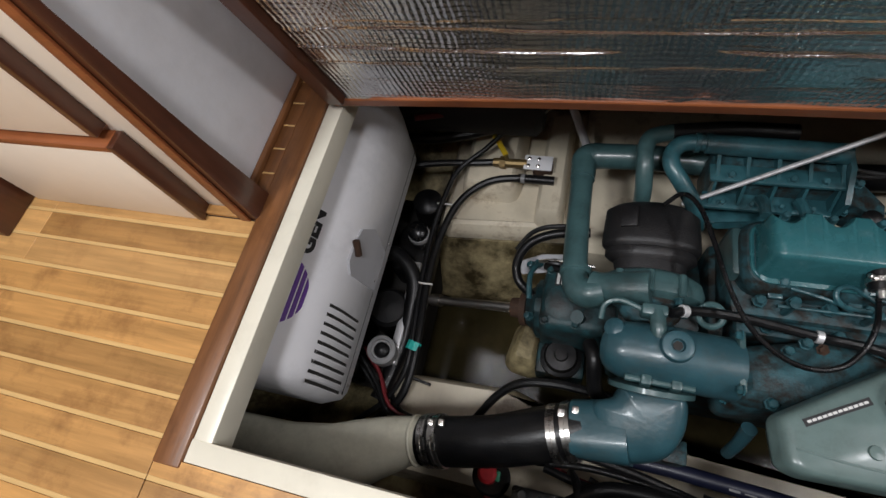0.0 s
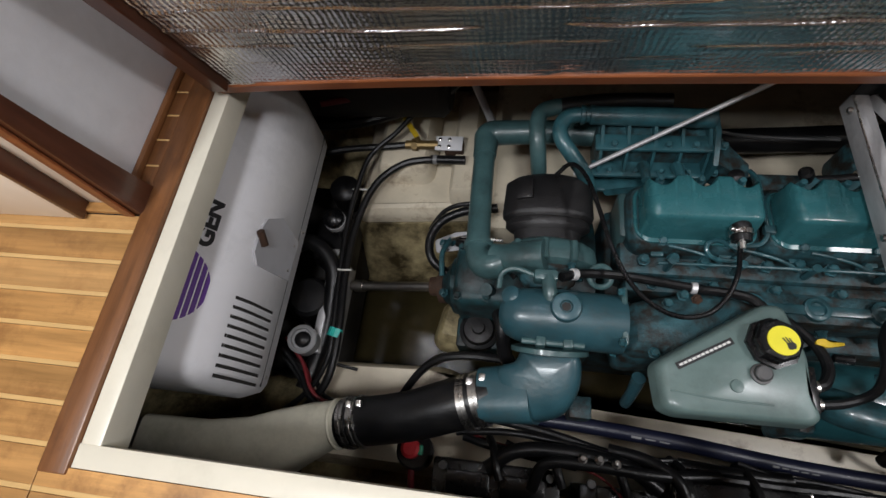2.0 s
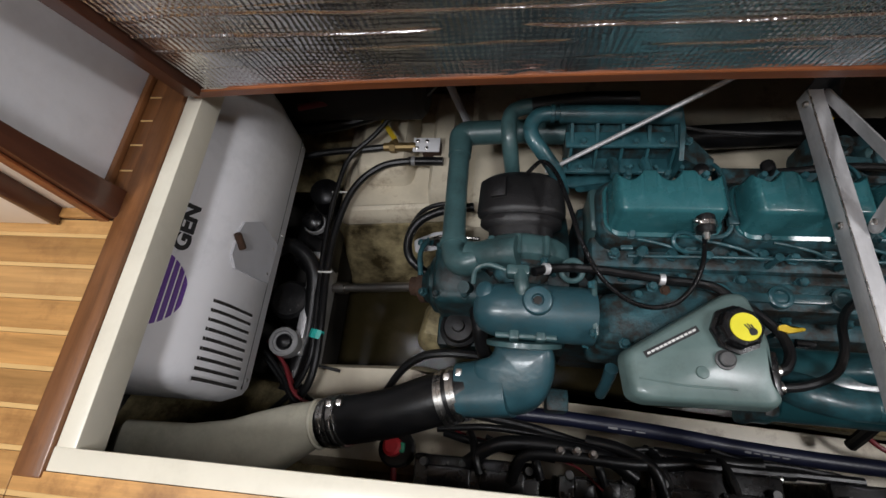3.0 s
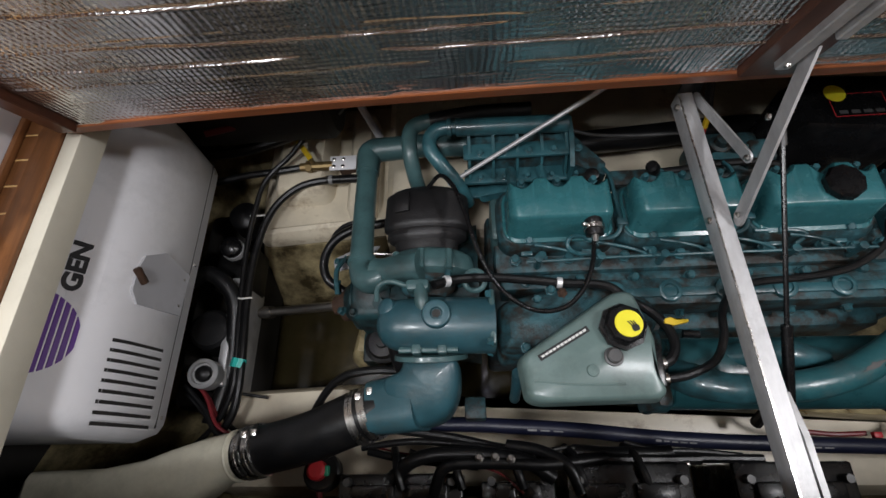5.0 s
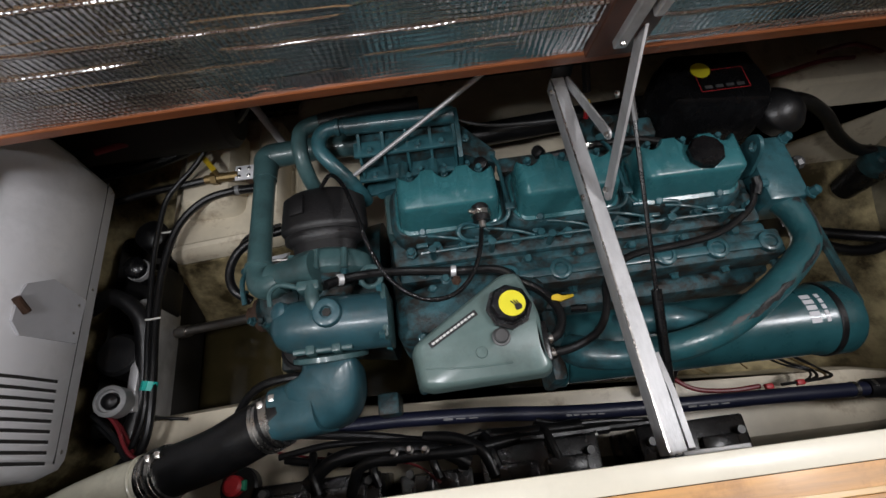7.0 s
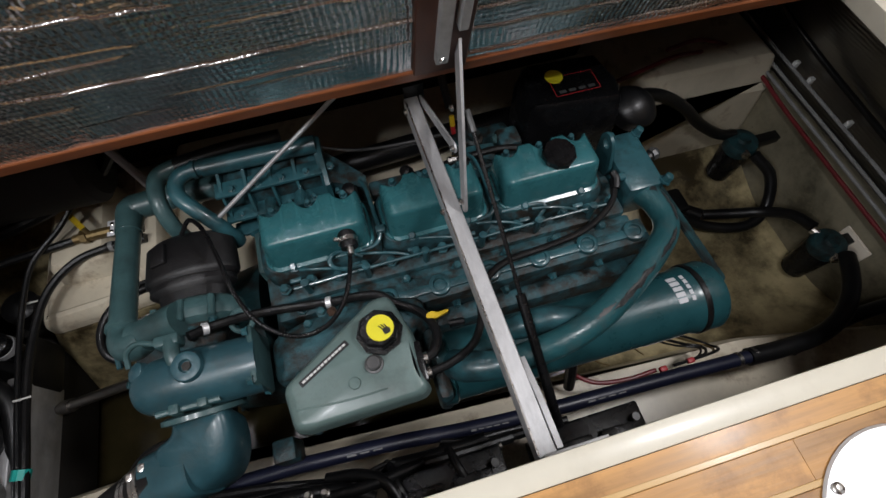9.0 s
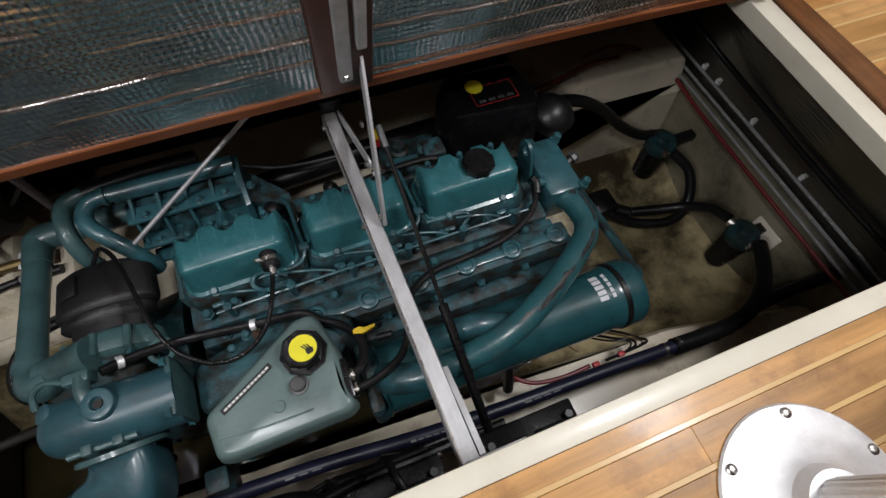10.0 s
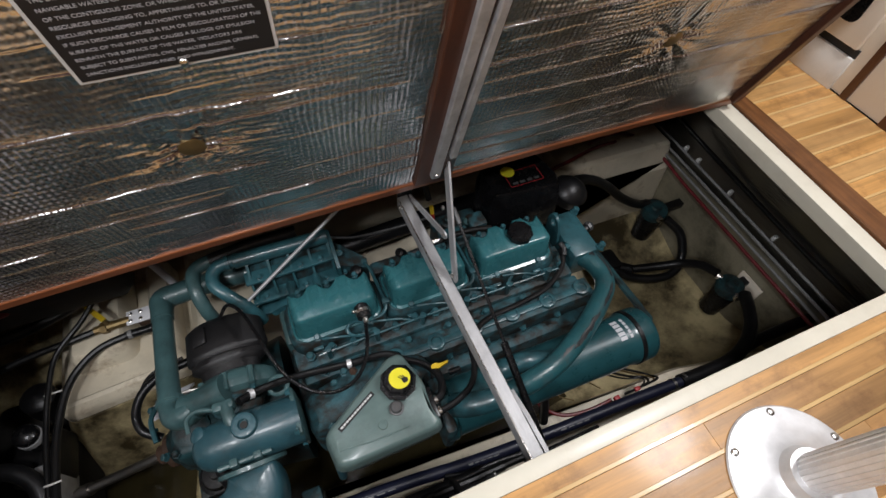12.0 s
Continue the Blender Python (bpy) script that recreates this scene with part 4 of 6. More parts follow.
# turbocharger, air filter and charge pipes
AF = eng("air_filter", squash(lathe([(0.0, 0.076), (0.003, 0.084), (0.008, 0.090), (0.014, 0.098), (0.092, 0.102), (0.100, 0.100), (0.104, 0.094), (0.108, 0.087), (0.112, 0.093), (0.124, 0.093), (0.130, 0.085), (0.136, 0.074), (0.190, 0.066)], (0.664, 0.692, -0.306), (0, -1, 0), 44), (1, 1, 0.50), (0.664, 0.69, -0.306)), M_FILTER, ENG, "matt black moulded air filter drum")
eng("filter_clip", box((-0.018, -0.024, -0.004), (0.018, 0.024, 0.006), 0.002), M_FILTER, AF).matrix_world = frame_matrix(V(0.612, 0.645, -0.2615), (0.93, 0, 0.30), (0, 1, 0))
TUR = eng("turbocharger", squash(lathe([(0.0, 0.066), (0.008, 0.086), (0.018, 0.099), (0.040, 0.104), (0.054, 0.100), (0.062, 0.084), (0.066, 0.05)], (0.667, 0.532, -0.302), (0, -1, 0.0), 40), (1, 1, 0.55), (0.667, 0.53, -0.302)), M_TEAL_GREY, ENG, "grey-green turbocharger housing")
eng("compressor_plate", squash(lathe([(0.0, 0.070), (0.010, 0.072), (0.014, 0.064), (0.030, 0.058), (0.045, 0.040)], (0.667, 0.468, -0.302), (0, -1, 0), 28), (1, 1, 0.6), (0.667, 0.468, -0.302)), M_TEAL_CAST, TUR)
for k in range(8):
    t = 2 * math.pi * k / 8 + 0.2
    c = V(0.667, 0.4700, -0.302) + V(0.086 * math.cos(t), 0, 0.047 * math.sin(t))
    eng("bolt", bolt(c, 0.007, 0.012, (0, -1, 0.14)), M_TEAL, TUR)
for t in (60, 95, 130):
    c = V(0.667 + 0.103 * math.cos(radians(t)), 0.495, -0.302 + 0.058 * math.sin(radians(t)))
    eng("housing_lug", lathe([(-0.022, 0.008), (0.022, 0.008), (0.024, 0.005)], c, (0, -1, 0.1), 10), M_TEAL_GREY, TUR)
eng("turbo_lug", tube([(0.772 + 0.022 * math.cos(t), 0.446 + 0.020 * math.sin(t), -0.262 + 0.008 * math.sin(t)) for t in (2 * math.pi * k / 12 for k in range(13))], 0.006, 8, 2), M_TEAL_GREY, TUR)
eng("turbo_outlet", tube([(0.66, 0.478, -0.245), (0.61, 0.478, -0.262), (0.57, 0.481, -0.277), (0.548, 0.486, -0.283)], [0.036, 0.034, 0.030, 0.029], 18), M_TEAL_GREY, TUR)
eng("charge_pipe", tube([(0.575, 0.472, -0.276), (0.545, 0.466, -0.286), (0.522, 0.480, -0.295), (0.512, 0.525, -0.306), (0.506, 0.65, -0.325), (0.503, 0.795, -0.344)], [0.030, 0.032, 0.031, 0.0275, 0.0265, 0.0265], 24), M_TEAL_GREY)
eng("charge_elbow", tube([(0.503, 0.785, -0.3425), (0.503, 0.825, -0.347), (0.505, 0.849, -0.349), (0.519, 0.860, -0.348), (0.545, 0.862, -0.346), (0.66, 0.862, -0.340), (0.78, 0.850, -0.33)], [0.0295, 0.031, 0.034, 0.034, 0.032, 0.031, 0.031], 24), M_TEAL_GREY)
eng("pipe_band", lathe([(0, 0.031), (0.002, 0.034), (0.012, 0.034), (0.014, 0.031)], (0.514, 0.512, -0.304), (-0.05, 1, -0.15), 20), M_TEAL_GREY)
eng("coolant_pipe", tube([(0.642, 0.722, -0.34), (0.637, 0.728, -0.275), (0.631, 0.762, -0.233), (0.630, 0.805, -0.222), (0.640, 0.828, -0.219), (0.665, 0.838, -0.216), (0.69, 0.840, -0.213)], 0.0185, 18), M_TEAL_GREY)
eng("rubber_hose", tube([(0.682, 0.839, -0.214), (0.72, 0.842, -0.211), (0.80, 0.85, -0.21), (0.92, 0.855, -0.215)], 0.020, 14), M_BLACK)
eng("coolant_pipe", tube([(0.762, 0.680, -0.34), (0.742, 0.694, -0.275), (0.708, 0.722, -0.234), (0.683, 0.752, -0.215), (0.681, 0.780, -0.207), (0.698, 0.800, -0.201), (0.735, 0.804, -0.198), (0.80, 0.800, -0.196)], 0.0175, 18), M_TEAL)
for x in (0.722, 0.742):
    eng("pipe_collar", lathe([(0, 0.018), (0.001, 0.021), (0.010, 0.021), (0.011, 0.018)], (x, 0.8035, -0.198), (1, 0, 0), 18), M_TEAL)

# aftercooler
AC = eng("aftercooler", box((0.765, 0.738, -0.36), (0.995, 0.822, -0.226), 0.008), M_TEAL_CAST)
eng("top_pipe", tube([(0.745, 0.800, -0.196), (0.87, 0.797, -0.195), (0.998, 0.794, -0.195)], 0.0205, 20), M_TEAL, AC)
eng("cap_rail", box((0.757, 0.728, -0.228), (1.000, 0.768, -0.218), 0.003), M_TEAL, AC)
eng("cap_rail", box((0.757, 0.700, -0.290), (1.000, 0.740, -0.279), 0.003), M_TEAL, AC)
eng("cap_rail", box((0.757, 0.694, -0.345), (1.000, 0.732, -0.334), 0.003), M_TEAL, AC)
for k in range(5):
    x = 0.768 + k * 0.0555
    eng("rib", add_loft(bmesh.new(), [[V(x + w, 0.800, -0.196), V(x + w, 0.782, -0.203), V(x + w, 0.764, -0.211), V(x + w, 0.738, -0.2175), V(x + w, 0.738, -0.226), V(x + w, 0.800, -0.228)] for w in (0, 0.007)]), M_TEAL, AC)
    eng("rib", add_loft(bmesh.new(), [[V(x + w, 0.742, -0.228), V(x + w, 0.730, -0.230), V(x + w, 0.708, -0.278), V(x + w, 0.742, -0.282)] for w in (0, 0.006)]), M_TEAL, AC)
    eng("bolt", bolt((x + 0.028, 0.740, -0.218), 0.007, 0.011, (0, -0.2, 1)), M_TEAL, AC)
    eng("bolt", bolt((x + 0.028, 0.712, -0.279), 0.006, 0.010, (0, -0.2, 1)), M_TEAL, AC)
eng("end_plate", add_loft(bmesh.new(), [[V(0.998 + w, 0.70, -0.34), V(0.998 + w, 0.815, -0.34), V(0.998 + w, 0.815, -0.195), V(0.998 + w, 0.76, -0.195), V(0.998 + w, 0.70, -0.23)] for w in (0, 0.010)]), M_TEAL, AC)
eng("end_bracket", add_loft(bmesh.new(), [[V(1.005, 0.72, z), V(1.085, 0.70, z - 0.03), V(1.09, 0.735, z - 0.03), V(1.005, 0.815, z)] for z in (-0.32, -0.245)]), M_TEAL_CAST, AC)
for x in (0.865, 0.935):
    eng("branch", tube([(x, 0.665, -0.24), (x, 0.69, -0.245), (x, 0.715, -0.26)], [0.010, 0.011, 0.013], 10), M_TEAL, AC)
eng("support_brace", flat_bar((0.80, 0.685, -0.33), (0.90, 0.66, -0.26), 0.016, 0.005, (0, -1, 0.5)), M_TEAL, AC)
eng("sensor", lathe([(0, 0.010), (0.02, 0.010), (0.022, 0.017), (0.04, 0.016), (0.045, 0.008)], (1.055, 0.685, -0.275), (-0.3, -0.1, 1), 12), M_BLACK, ENG, "black rubber sensor boot")
eng("sensor", lathe([(0, 0.010), (0.02, 0.010), (0.022, 0.015), (0.04, 0.014), (0.045, 0.008)], (1.20, 0.70, -0.275), (-0.6, -0.1, 1), 12), M_BLACK, ENG, "black rubber sensor boot")
eng("injector_rail_cover", box((1.09, 0.672, -0.31), (1.33, 0.715, -0.275), 0.008), M_TEAL_CAST)

# exhaust casting, elbow and expansion tank on the near side
EX = eng("exhaust_casting", tube([(0.583, 0.352, -0.250), (0.590, 0.351, -0.248), (0.615, 0.348, -0.243), (0.68, 0.345, -0.238), (0.75, 0.343, -0.240), (0.806, 0.343, -0.244)], [0.026, 0.040, 0.052, 0.057, 0.056, 0.056], 28), M_TEAL_BLUE)
eng("square_flange", box((0.797, 0.292, -0.300), (0.810, 0.404, -0.194), 0.014), M_TEAL_GREY, EX)
for y, z in ((0.298, -0.194), (0.392, -0.194), (0.298, -0.290)):
    eng("bolt", bolt((0.803, y, z), 0.007, 0.010, (-1, 0, 0)), M_TEAL, EX)
eng("boss", lathe([(-0.02, 0.026), (0.004, 0.029), (0.012, 0.026), (0.0135, 0.023), (0.0135, 0.012), (0.006, 0.010), (0.0061, 0.0)], (0.697, 0.351, -0.184), (0, -0.1, 1), 26), M_TEAL_BLUE, EX)
eng("plug_socket", lathe([(0, 0.0085), (0.0035, 0.0085), (0.004, 0.007)], (0.697, 0.3504, -0.1779), (0, -0.1, 1), 6), M_DARK, EX, "dark hexagonal socket of the plug")
eng("boss", lathe([(0, 0.020), (0.012, 0.018), (0.016, 0.012), (0.017, 0.0)], (0.598, 0.375, -0.215), (-0.5, 0.1, 1), 18), M_TEAL_BLUE, EX)
eng("stub_pipe", tube([(0.672, 0.360, -0.20), (0.667, 0.384, -0.190), (0.664, 0.412, -0.192)], 0.014, 12), M_TEAL_GREY, EX)
eng("stub_head", box((0.636, 0.402, -0.215), (0.682, 0.424, -0.180), 0.006), M_TEAL_GREY, EX)
eng("vent_pipe", tube([(0.638, 0.415, -0.195), (0.60, 0.428, -0.20), (0.575, 0.42, -0.21), (0.57, 0.395, -0.225)], 0.0055, 8), M_TEAL_GREY, EX)
eng("casting", layers(round_outline([(0.816, 0.295), (1.0, 0.30), (1.14, 0.33), (1.14, 0.40), (0.98, 0.44), (0.816, 0.40)], 0.03), [(-0.45, 0), (-0.29, 0), (-0.275, -0.008), (-0.265, -0.025)]), M_TEAL_CAST)
for x, y in ((0.87, 0.30), (0.93, 0.42), (0.90, 0.40)):
    eng("bolt", bolt((x, y, -0.272), 0.009, 0.014), M_TEAL)
elbow_plan = round_outline([(0.570, 0.254), (0.568, 0.152), (0.65, 0.154), (0.712, 0.172), (0.738, 0.222), (0.736, 0.288), (0.618, 0.288), (0.612, 0.266)], 0.03, 5)
bm = bmesh.new()
add_loft(bm, [[V(p.x, p.y, -0.234 + 0.27 * (p.x - 0.676) + 0.36 * (p.y - 0.31) + dz) for p in offset_ring(elbow_plan, d)]
              for dz, d in ((-0.135, -0.02), (-0.125, -0.010), (-0.105, -0.002), (-0.06, 0.0), (-0.028, -0.001), (-0.014, -0.005), (-0.006, -0.011), (-0.002, -0.018))]
         + [[V(p.x, p.y, -0.234 + 0.27 * (p.x - 0.676) + 0.36 * (p.y - 0.31) + dz) for p in (q.lerp(Vector((0.668, 0.225)), k) for q in offset_ring(elbow_plan, -0.018))] for dz, k in ((0.0015, 0.25), (0.003, 0.55), (0.0035, 0.85))])
ELB = eng("exhaust_elbow", bm, M_TEAL_BLUE, ENG, "blue-green exhaust mixing elbow", 60)
eng("spigot", tube([(0.650, 0.212, -0.336), (0.60, 0.206, -0.349), (0.55, 0.201, -0.362)], [0.060, 0.057, 0.0545], 32, 6, 0.25), M_TEAL_BLUE, ELB)
eng("v_band_clamp", lathe([(0, 0.066), (0.003, 0.076), (0.012, 0.076), (0.015, 0.066)], (0.676, 0.300, -0.288), (0, -1, -0.3), 30), M_TEAL_GREY, ELB)
eng("clamp_bolt", tube([(0.62, 0.292, -0.222), (0.735, 0.290, -0.218)], 0.006, 8), M_TEAL_GREY, ELB)
for x in (0.655, 0.705):
    eng("clamp_lug", box((x - 0.009, 0.282, -0.235), (x + 0.009, 0.300, -0.208), 0.003), M_TEAL_GREY, ELB)
eng("injection_stub", tube([(0.855, 0.262, -0.33), (0.852, 0.24, -0.38), (0.85, 0.225, -0.44)], [0.014, 0.012, 0.012], 12), M_TEAL_BLUE)
eng("mount_bracket", box((0.735, 0.185, -0.56), (0.785, 0.235, -0.47), 0.006), M_TEAL_CAST)

tank_low = round_outline([(0.846, 0.268), (0.856, 0.192), (0.88, 0.183), (1.092, 0.186), (1.106, 0.198), (1.096, 0.230), (1.100, 0.30), (1.073, 0.392), (1.038, 0.392)], 0.016, 4)
tank_mid = sum(tank_low, Vector((0, 0))) / len(tank_low)
TANK = eng("expansion_tank", add_loft(bmesh.new(), [[V(tank_mid.x + (p.x - tank_mid.x) * k, tank_mid.y + (p.y - tank_mid.y) * k, z) for p in tank_low] for z, k in ((-0.30, 0.86), (-0.240, 0.97), (-0.236, 1.0), (-0.230, 1.012), (-0.225, 1.0), (-0.208, 0.985), (-0.197, 0.96), (-0.191, 0.92), (-0.188, 0.86))]), M_TANK, ENG, "grey-green plastic expansion tank", 50)
tank_cap = eng("filler_cap", lathe([(-0.192, 0.044), (-0.180, 0.044), (-0.179, 0.037), (-0.162, 0.037), (-0.158, 0.033), (-0.157, 0.0)], (1.040, 0.315, 0), (0, 0, 1), 8), M_BLACK_GLOSS, TANK, "black screw cap with a yellow warning disc", 25)
eng("warning_disc", lathe([(-0.1572, 0.0250), (-0.1555, 0.0245), (-0.1554, 0.0)], (1.044, 0.314, 0), (0, 0, 1), 28), M_YELLOW, tank_cap)
HAND = frame_matrix(V(1.0475, 0.306, -0.1556), (1, 0.25, 0), (-0.25, 1, 0))
eng("warning_mark", layers(round_outline([(0.0, -0.008), (0.012, -0.008), (0.014, 0.0), (0.010, 0.004), (0.0, 0.004)], 0.003, 2), [(0, 0), (0.0007, 0)], HAND), M_INK, tank_cap)
for k, (u, v) in enumerate(((-0.004, 0.013), (0.001, 0.013), (0.006, 0.011))):
    eng("warning_mark", layers(round_outline([(0.001 + k * 0.0036, 0.002), (0.0036 + k * 0.0036, 0.002), (u + 0.0024, v), (u, v)], 0.0008, 2), [(0, 0), (0.0007, 0)], HAND), M_INK, tank_cap)
eng("small_cap", lathe([(-0.195, 0.020), (-0.186, 0.017), (-0.185, 0.0135), (-0.176, 0.0135), (-0.174, 0.011), (-0.174, 0.0)], (1.017, 0.262, 0), (0, 0, 1), 20), M_LEAD, TANK, "small grey pressure cap")
eng("dimple", lathe([(-0.190, 0.012), (-0.185, 0.010), (-0.184, 0.0)], (0.977, 0.238, 0), (0, 0, 1), 16), M_TANK, TANK)
lab = frame_matrix(V(0.884, 0.262, -0.1872), (0.094, 0.053, 0.0), (-0.053, 0.094, 0))
eng("tank_label", layers(rect(0, -0.006, 0.108, 0.006), [(0, 0), (0.0008, 0)], lab), M_INK, TANK, "black strip label")
for k in range(12):
    eng("label_bar", layers(rect(0.005 + k * 0.0083, -0.002, 0.0115 + k * 0.0083, 0.002), [(0.0008, 0), (0.0012, 0)], lab), M_PRINT, TANK)
eng("moulded_line", tube([(0.872, 0.222, -0.189), (0.95, 0.214, -0.1885), (1.03, 0.213, -0.1885)], 0.0022, 6), M_TANK, TANK)
eng("nozzle_block", box((1.078, 0.208, -0.235), (1.106, 0.285, -0.196), 0.005), M_BLACK_GLOSS, TANK)
for y in (0.250, 0.222):
    eng("hose_nozzle", tube([(1.085, y, -0.215), (1.115, y + 0.003, -0.214)], 0.010, 10), M_BLACK_GLOSS, TANK)
    eng("nozzle_clip", lathe([(0, 0.0098), (0.001, 0.0118), (0.008, 0.0118), (0.009, 0.0098)], (1.105, y + 0.002, -0.2142), (1, 0.1, 0), 14), M_STEEL, TANK)
eng("coolant_hose", tube([(1.110, 0.252, -0.214), (1.128, 0.262, -0.216), (1.142, 0.290, -0.225), (1.140, 0.325, -0.238), (1.118, 0.362, -0.25), (1.08, 0.392, -0.258), (1.042, 0.424, -0.262), (0.95, 0.434, -0.262), (0.82, 0.449, -0.258), (0.735, 0.440, -0.235), (0.69, 0.418, -0.205)], 0.0095, 10), M_BLACK)
eng("coolant_hose", tube([(1.110, 0.224, -0.213), (1.155, 0.232, -0.216), (1.205, 0.256, -0.22), (1.235, 0.30, -0.23), (1.252, 0.355, -0.245), (1.285, 0.395, -0.262), (1.34, 0.421, -0.27), (1.43, 0.430, -0.275), (1.52, 0.442, -0.275), (1.585, 0.470, -0.275), (1.628, 0.505, -0.27), (1.645, 0.548, -0.265)], 0.0078, 10), M_BLACK)
for p, ax in (((0.715, 0.432, -0.222), (0.8, 0.2, -0.5)), ((0.949, 0.434, -0.262), (1, -0.1, 0))):
    eng("hose_clip", lathe([(-0.006, 0.0098), (-0.005, 0.0120), (0.005, 0.0120), (0.006, 0.0098)], p, ax, 14), M_BRUSHED)
eng("drain_plug", bolt((0.952, 0.412, -0.262), 0.008, 0.010, (0, -0.5, 1)), M_RUST, ENG, "rusty copper plug")
DIP = eng("oil_dipstick", tube([(1.150, 0.338, -0.30), (1.152, 0.337, -0.235)], 0.005, 8), M_TEAL)
eng("dipstick_handle", layers(round_outline([(1.132, 0.332), (1.150, 0.327), (1.178, 0.333), (1.178, 0.338), (1.156, 0.337), (1.146, 0.343), (1.134, 0.340)], 0.003, 3), [(-0.236, 0), (-0.228, 0)]), M_MUSTARD, DIP, "mustard yellow dipstick handle")
eng("sensor_plug", lathe([(0, 0.008), (0.03, 0.008), (0.032, 0.005)], (1.175, 0.318, -0.262), (1, -0.1, 0.1), 10), M_BLACK_GLOSS)

# heat exchanger drum and coolant pipe
HX = eng("heat_exchanger", lathe([(0, 0.060), (0.005, 0.078), (0.03, 0.080), (0.036, 0.074), (0.58, 0.074), (0.59, 0.078), (0.60, 0.0785), (0.602, 0.072), (0.612, 0.072), (0.614, 0.080), (0.650, 0.080), (0.660, 0.074), (0.665, 0.05), (0.666, 0.0)], (1.125, 0.262, -0.375), (1, -0.012, -0.01), 40), M_TEAL_DRUM, ENG, "dark teal heat exchanger drum")
eng("rubber_seal", lathe([(0.600, 0.0795), (0.602, 0.0815), (0.612, 0.0815), (0.614, 0.0795)], (1.125, 0.262, -0.375), (1, -0.012, -0.01), 40), M_BLACK, HX)
eng("end_flange", box((1.118, 0.185, -0.45), (1.150, 0.335, -0.300), 0.012), M_TEAL_CAST, HX)
eng("saddle", tube([(1.165, 0.245, -0.30), (1.185, 0.228, -0.268), (1.225, 0.212, -0.248), (1.27, 0.206, -0.235)], [0.030, 0.032, 0.028, 0.026], 18), M_TEAL, HX)
eng("maker_plate", add_loft(bmesh.new(), [[V(1.60, 0.1885 + w, -0.415), V(1.70, 0.1875 + w, -0.418), V(1.70, 0.190 + w, -0.395), V(1.60, 0.191 + w, -0.392)] for w in (0, -0.003)]), M_PRINT, HX, "small pale plate")
eng("coolant_pipe", tube([(1.712, 0.560, -0.318), (1.722, 0.520, -0.310), (1.732, 0.480, -0.302), (1.732, 0.435, -0.298), (1.712, 0.395, -0.290), (1.66, 0.352, -0.275), (1.58, 0.300, -0.258), (1.49, 0.252, -0.240), (1.42, 0.224, -0.228), (1.35, 0.210, -0.228), (1.26, 0.206, -0.237)], [0.034, 0.032, 0.030, 0.029, 0.029, 0.028, 0.028, 0.028, 0.027, 0.027, 0.026], 20), M_TEAL_CHIP, ENG, "teal coolant pipe with chipped paint")
PIPE_RUN = smooth_path([(1.722, 0.520, -0.310), (1.732, 0.480, -0.302), (1.732, 0.435, -0.298), (1.712, 0.395, -0.290), (1.66, 0.352, -0.275), (1.58, 0.300, -0.258), (1.49, 0.252, -0.240), (1.42, 0.224, -0.228)], 10)


def bare_patch(i0, i1, angle, wide, r, mat, seed):
    """A flake of bare metal with ragged edges that lies on the coolant pipe's outer bend."""
    low, high = [], []
    for i in range(i0, i1 + 1):
        d = (PIPE_RUN[min(i + 1, len(PIPE_RUN) - 1)] - PIPE_RUN[i - 1]).normalized()
        side = d.cross(V(0, 0, 1)).normalized()
        up = side.cross(d)
        ends = min(1.0, (i - i0 + 0.15) / 3, (i1 - i + 0.15) / 3)
        mid = radians(angle + 9 * noise.noise((i * 0.35, seed, 0)))
        for row, s in ((low, -1), (high, 1)):
            a = mid + s * radians(wide) * ends * (0.75 + 0.6 * noise.noise((i * 0.9, seed, s * 3.0)))
            row.append(PIPE_RUN[i] + (side * math.cos(a) + up * math.sin(a)) * r)
    return add_loft(bmesh.new(), [low, [a.lerp(b, 0.5) + (a.lerp(b, 0.5) - PIPE_RUN[i0 + k]).normalized() * 0.0006 for k, (a, b) in enumerate(zip(low, high))], high], closed=False)


for i0, i1, angle, wide, r, mat, seed in ((8, 27, 118, 13, 0.0302, M_BARE, 1), (10, 24, 116, 6, 0.0310, M_LEAD, 2), (30, 44, 120, 15, 0.0290, M_BARE, 3), (31, 40, 118, 6, 0.0297, M_LEAD, 4),
                                          (46, 62, 112, 16, 0.0290, M_BARE, 5), (48, 58, 104, 6, 0.0297, M_LEAD, 6), (2, 9, 95, 20, 0.0318, M_BARE, 7), (60, 68, 95, 12, 0.0288, M_LEAD, 8)):
    eng("bare_patch", bare_patch(i0, i1, angle, wide, r, mat, seed), mat, ENG, "flaked bare metal on the pipe")
eng("branch_pipe", tube([(1.44, 0.262, -0.30), (1.38, 0.275, -0.285), (1.33, 0.282, -0.295), (1.28, 0.285, -0.33)], [0.026, 0.028, 0.028, 0.026], 16), M_TEAL)
eng("strap", flat_bar((1.772, 0.520, -0.318), (1.800, 0.275, -0.335), 0.030, 0.008, (0.5, -0.1, 1)), M_TEAL_DARK)
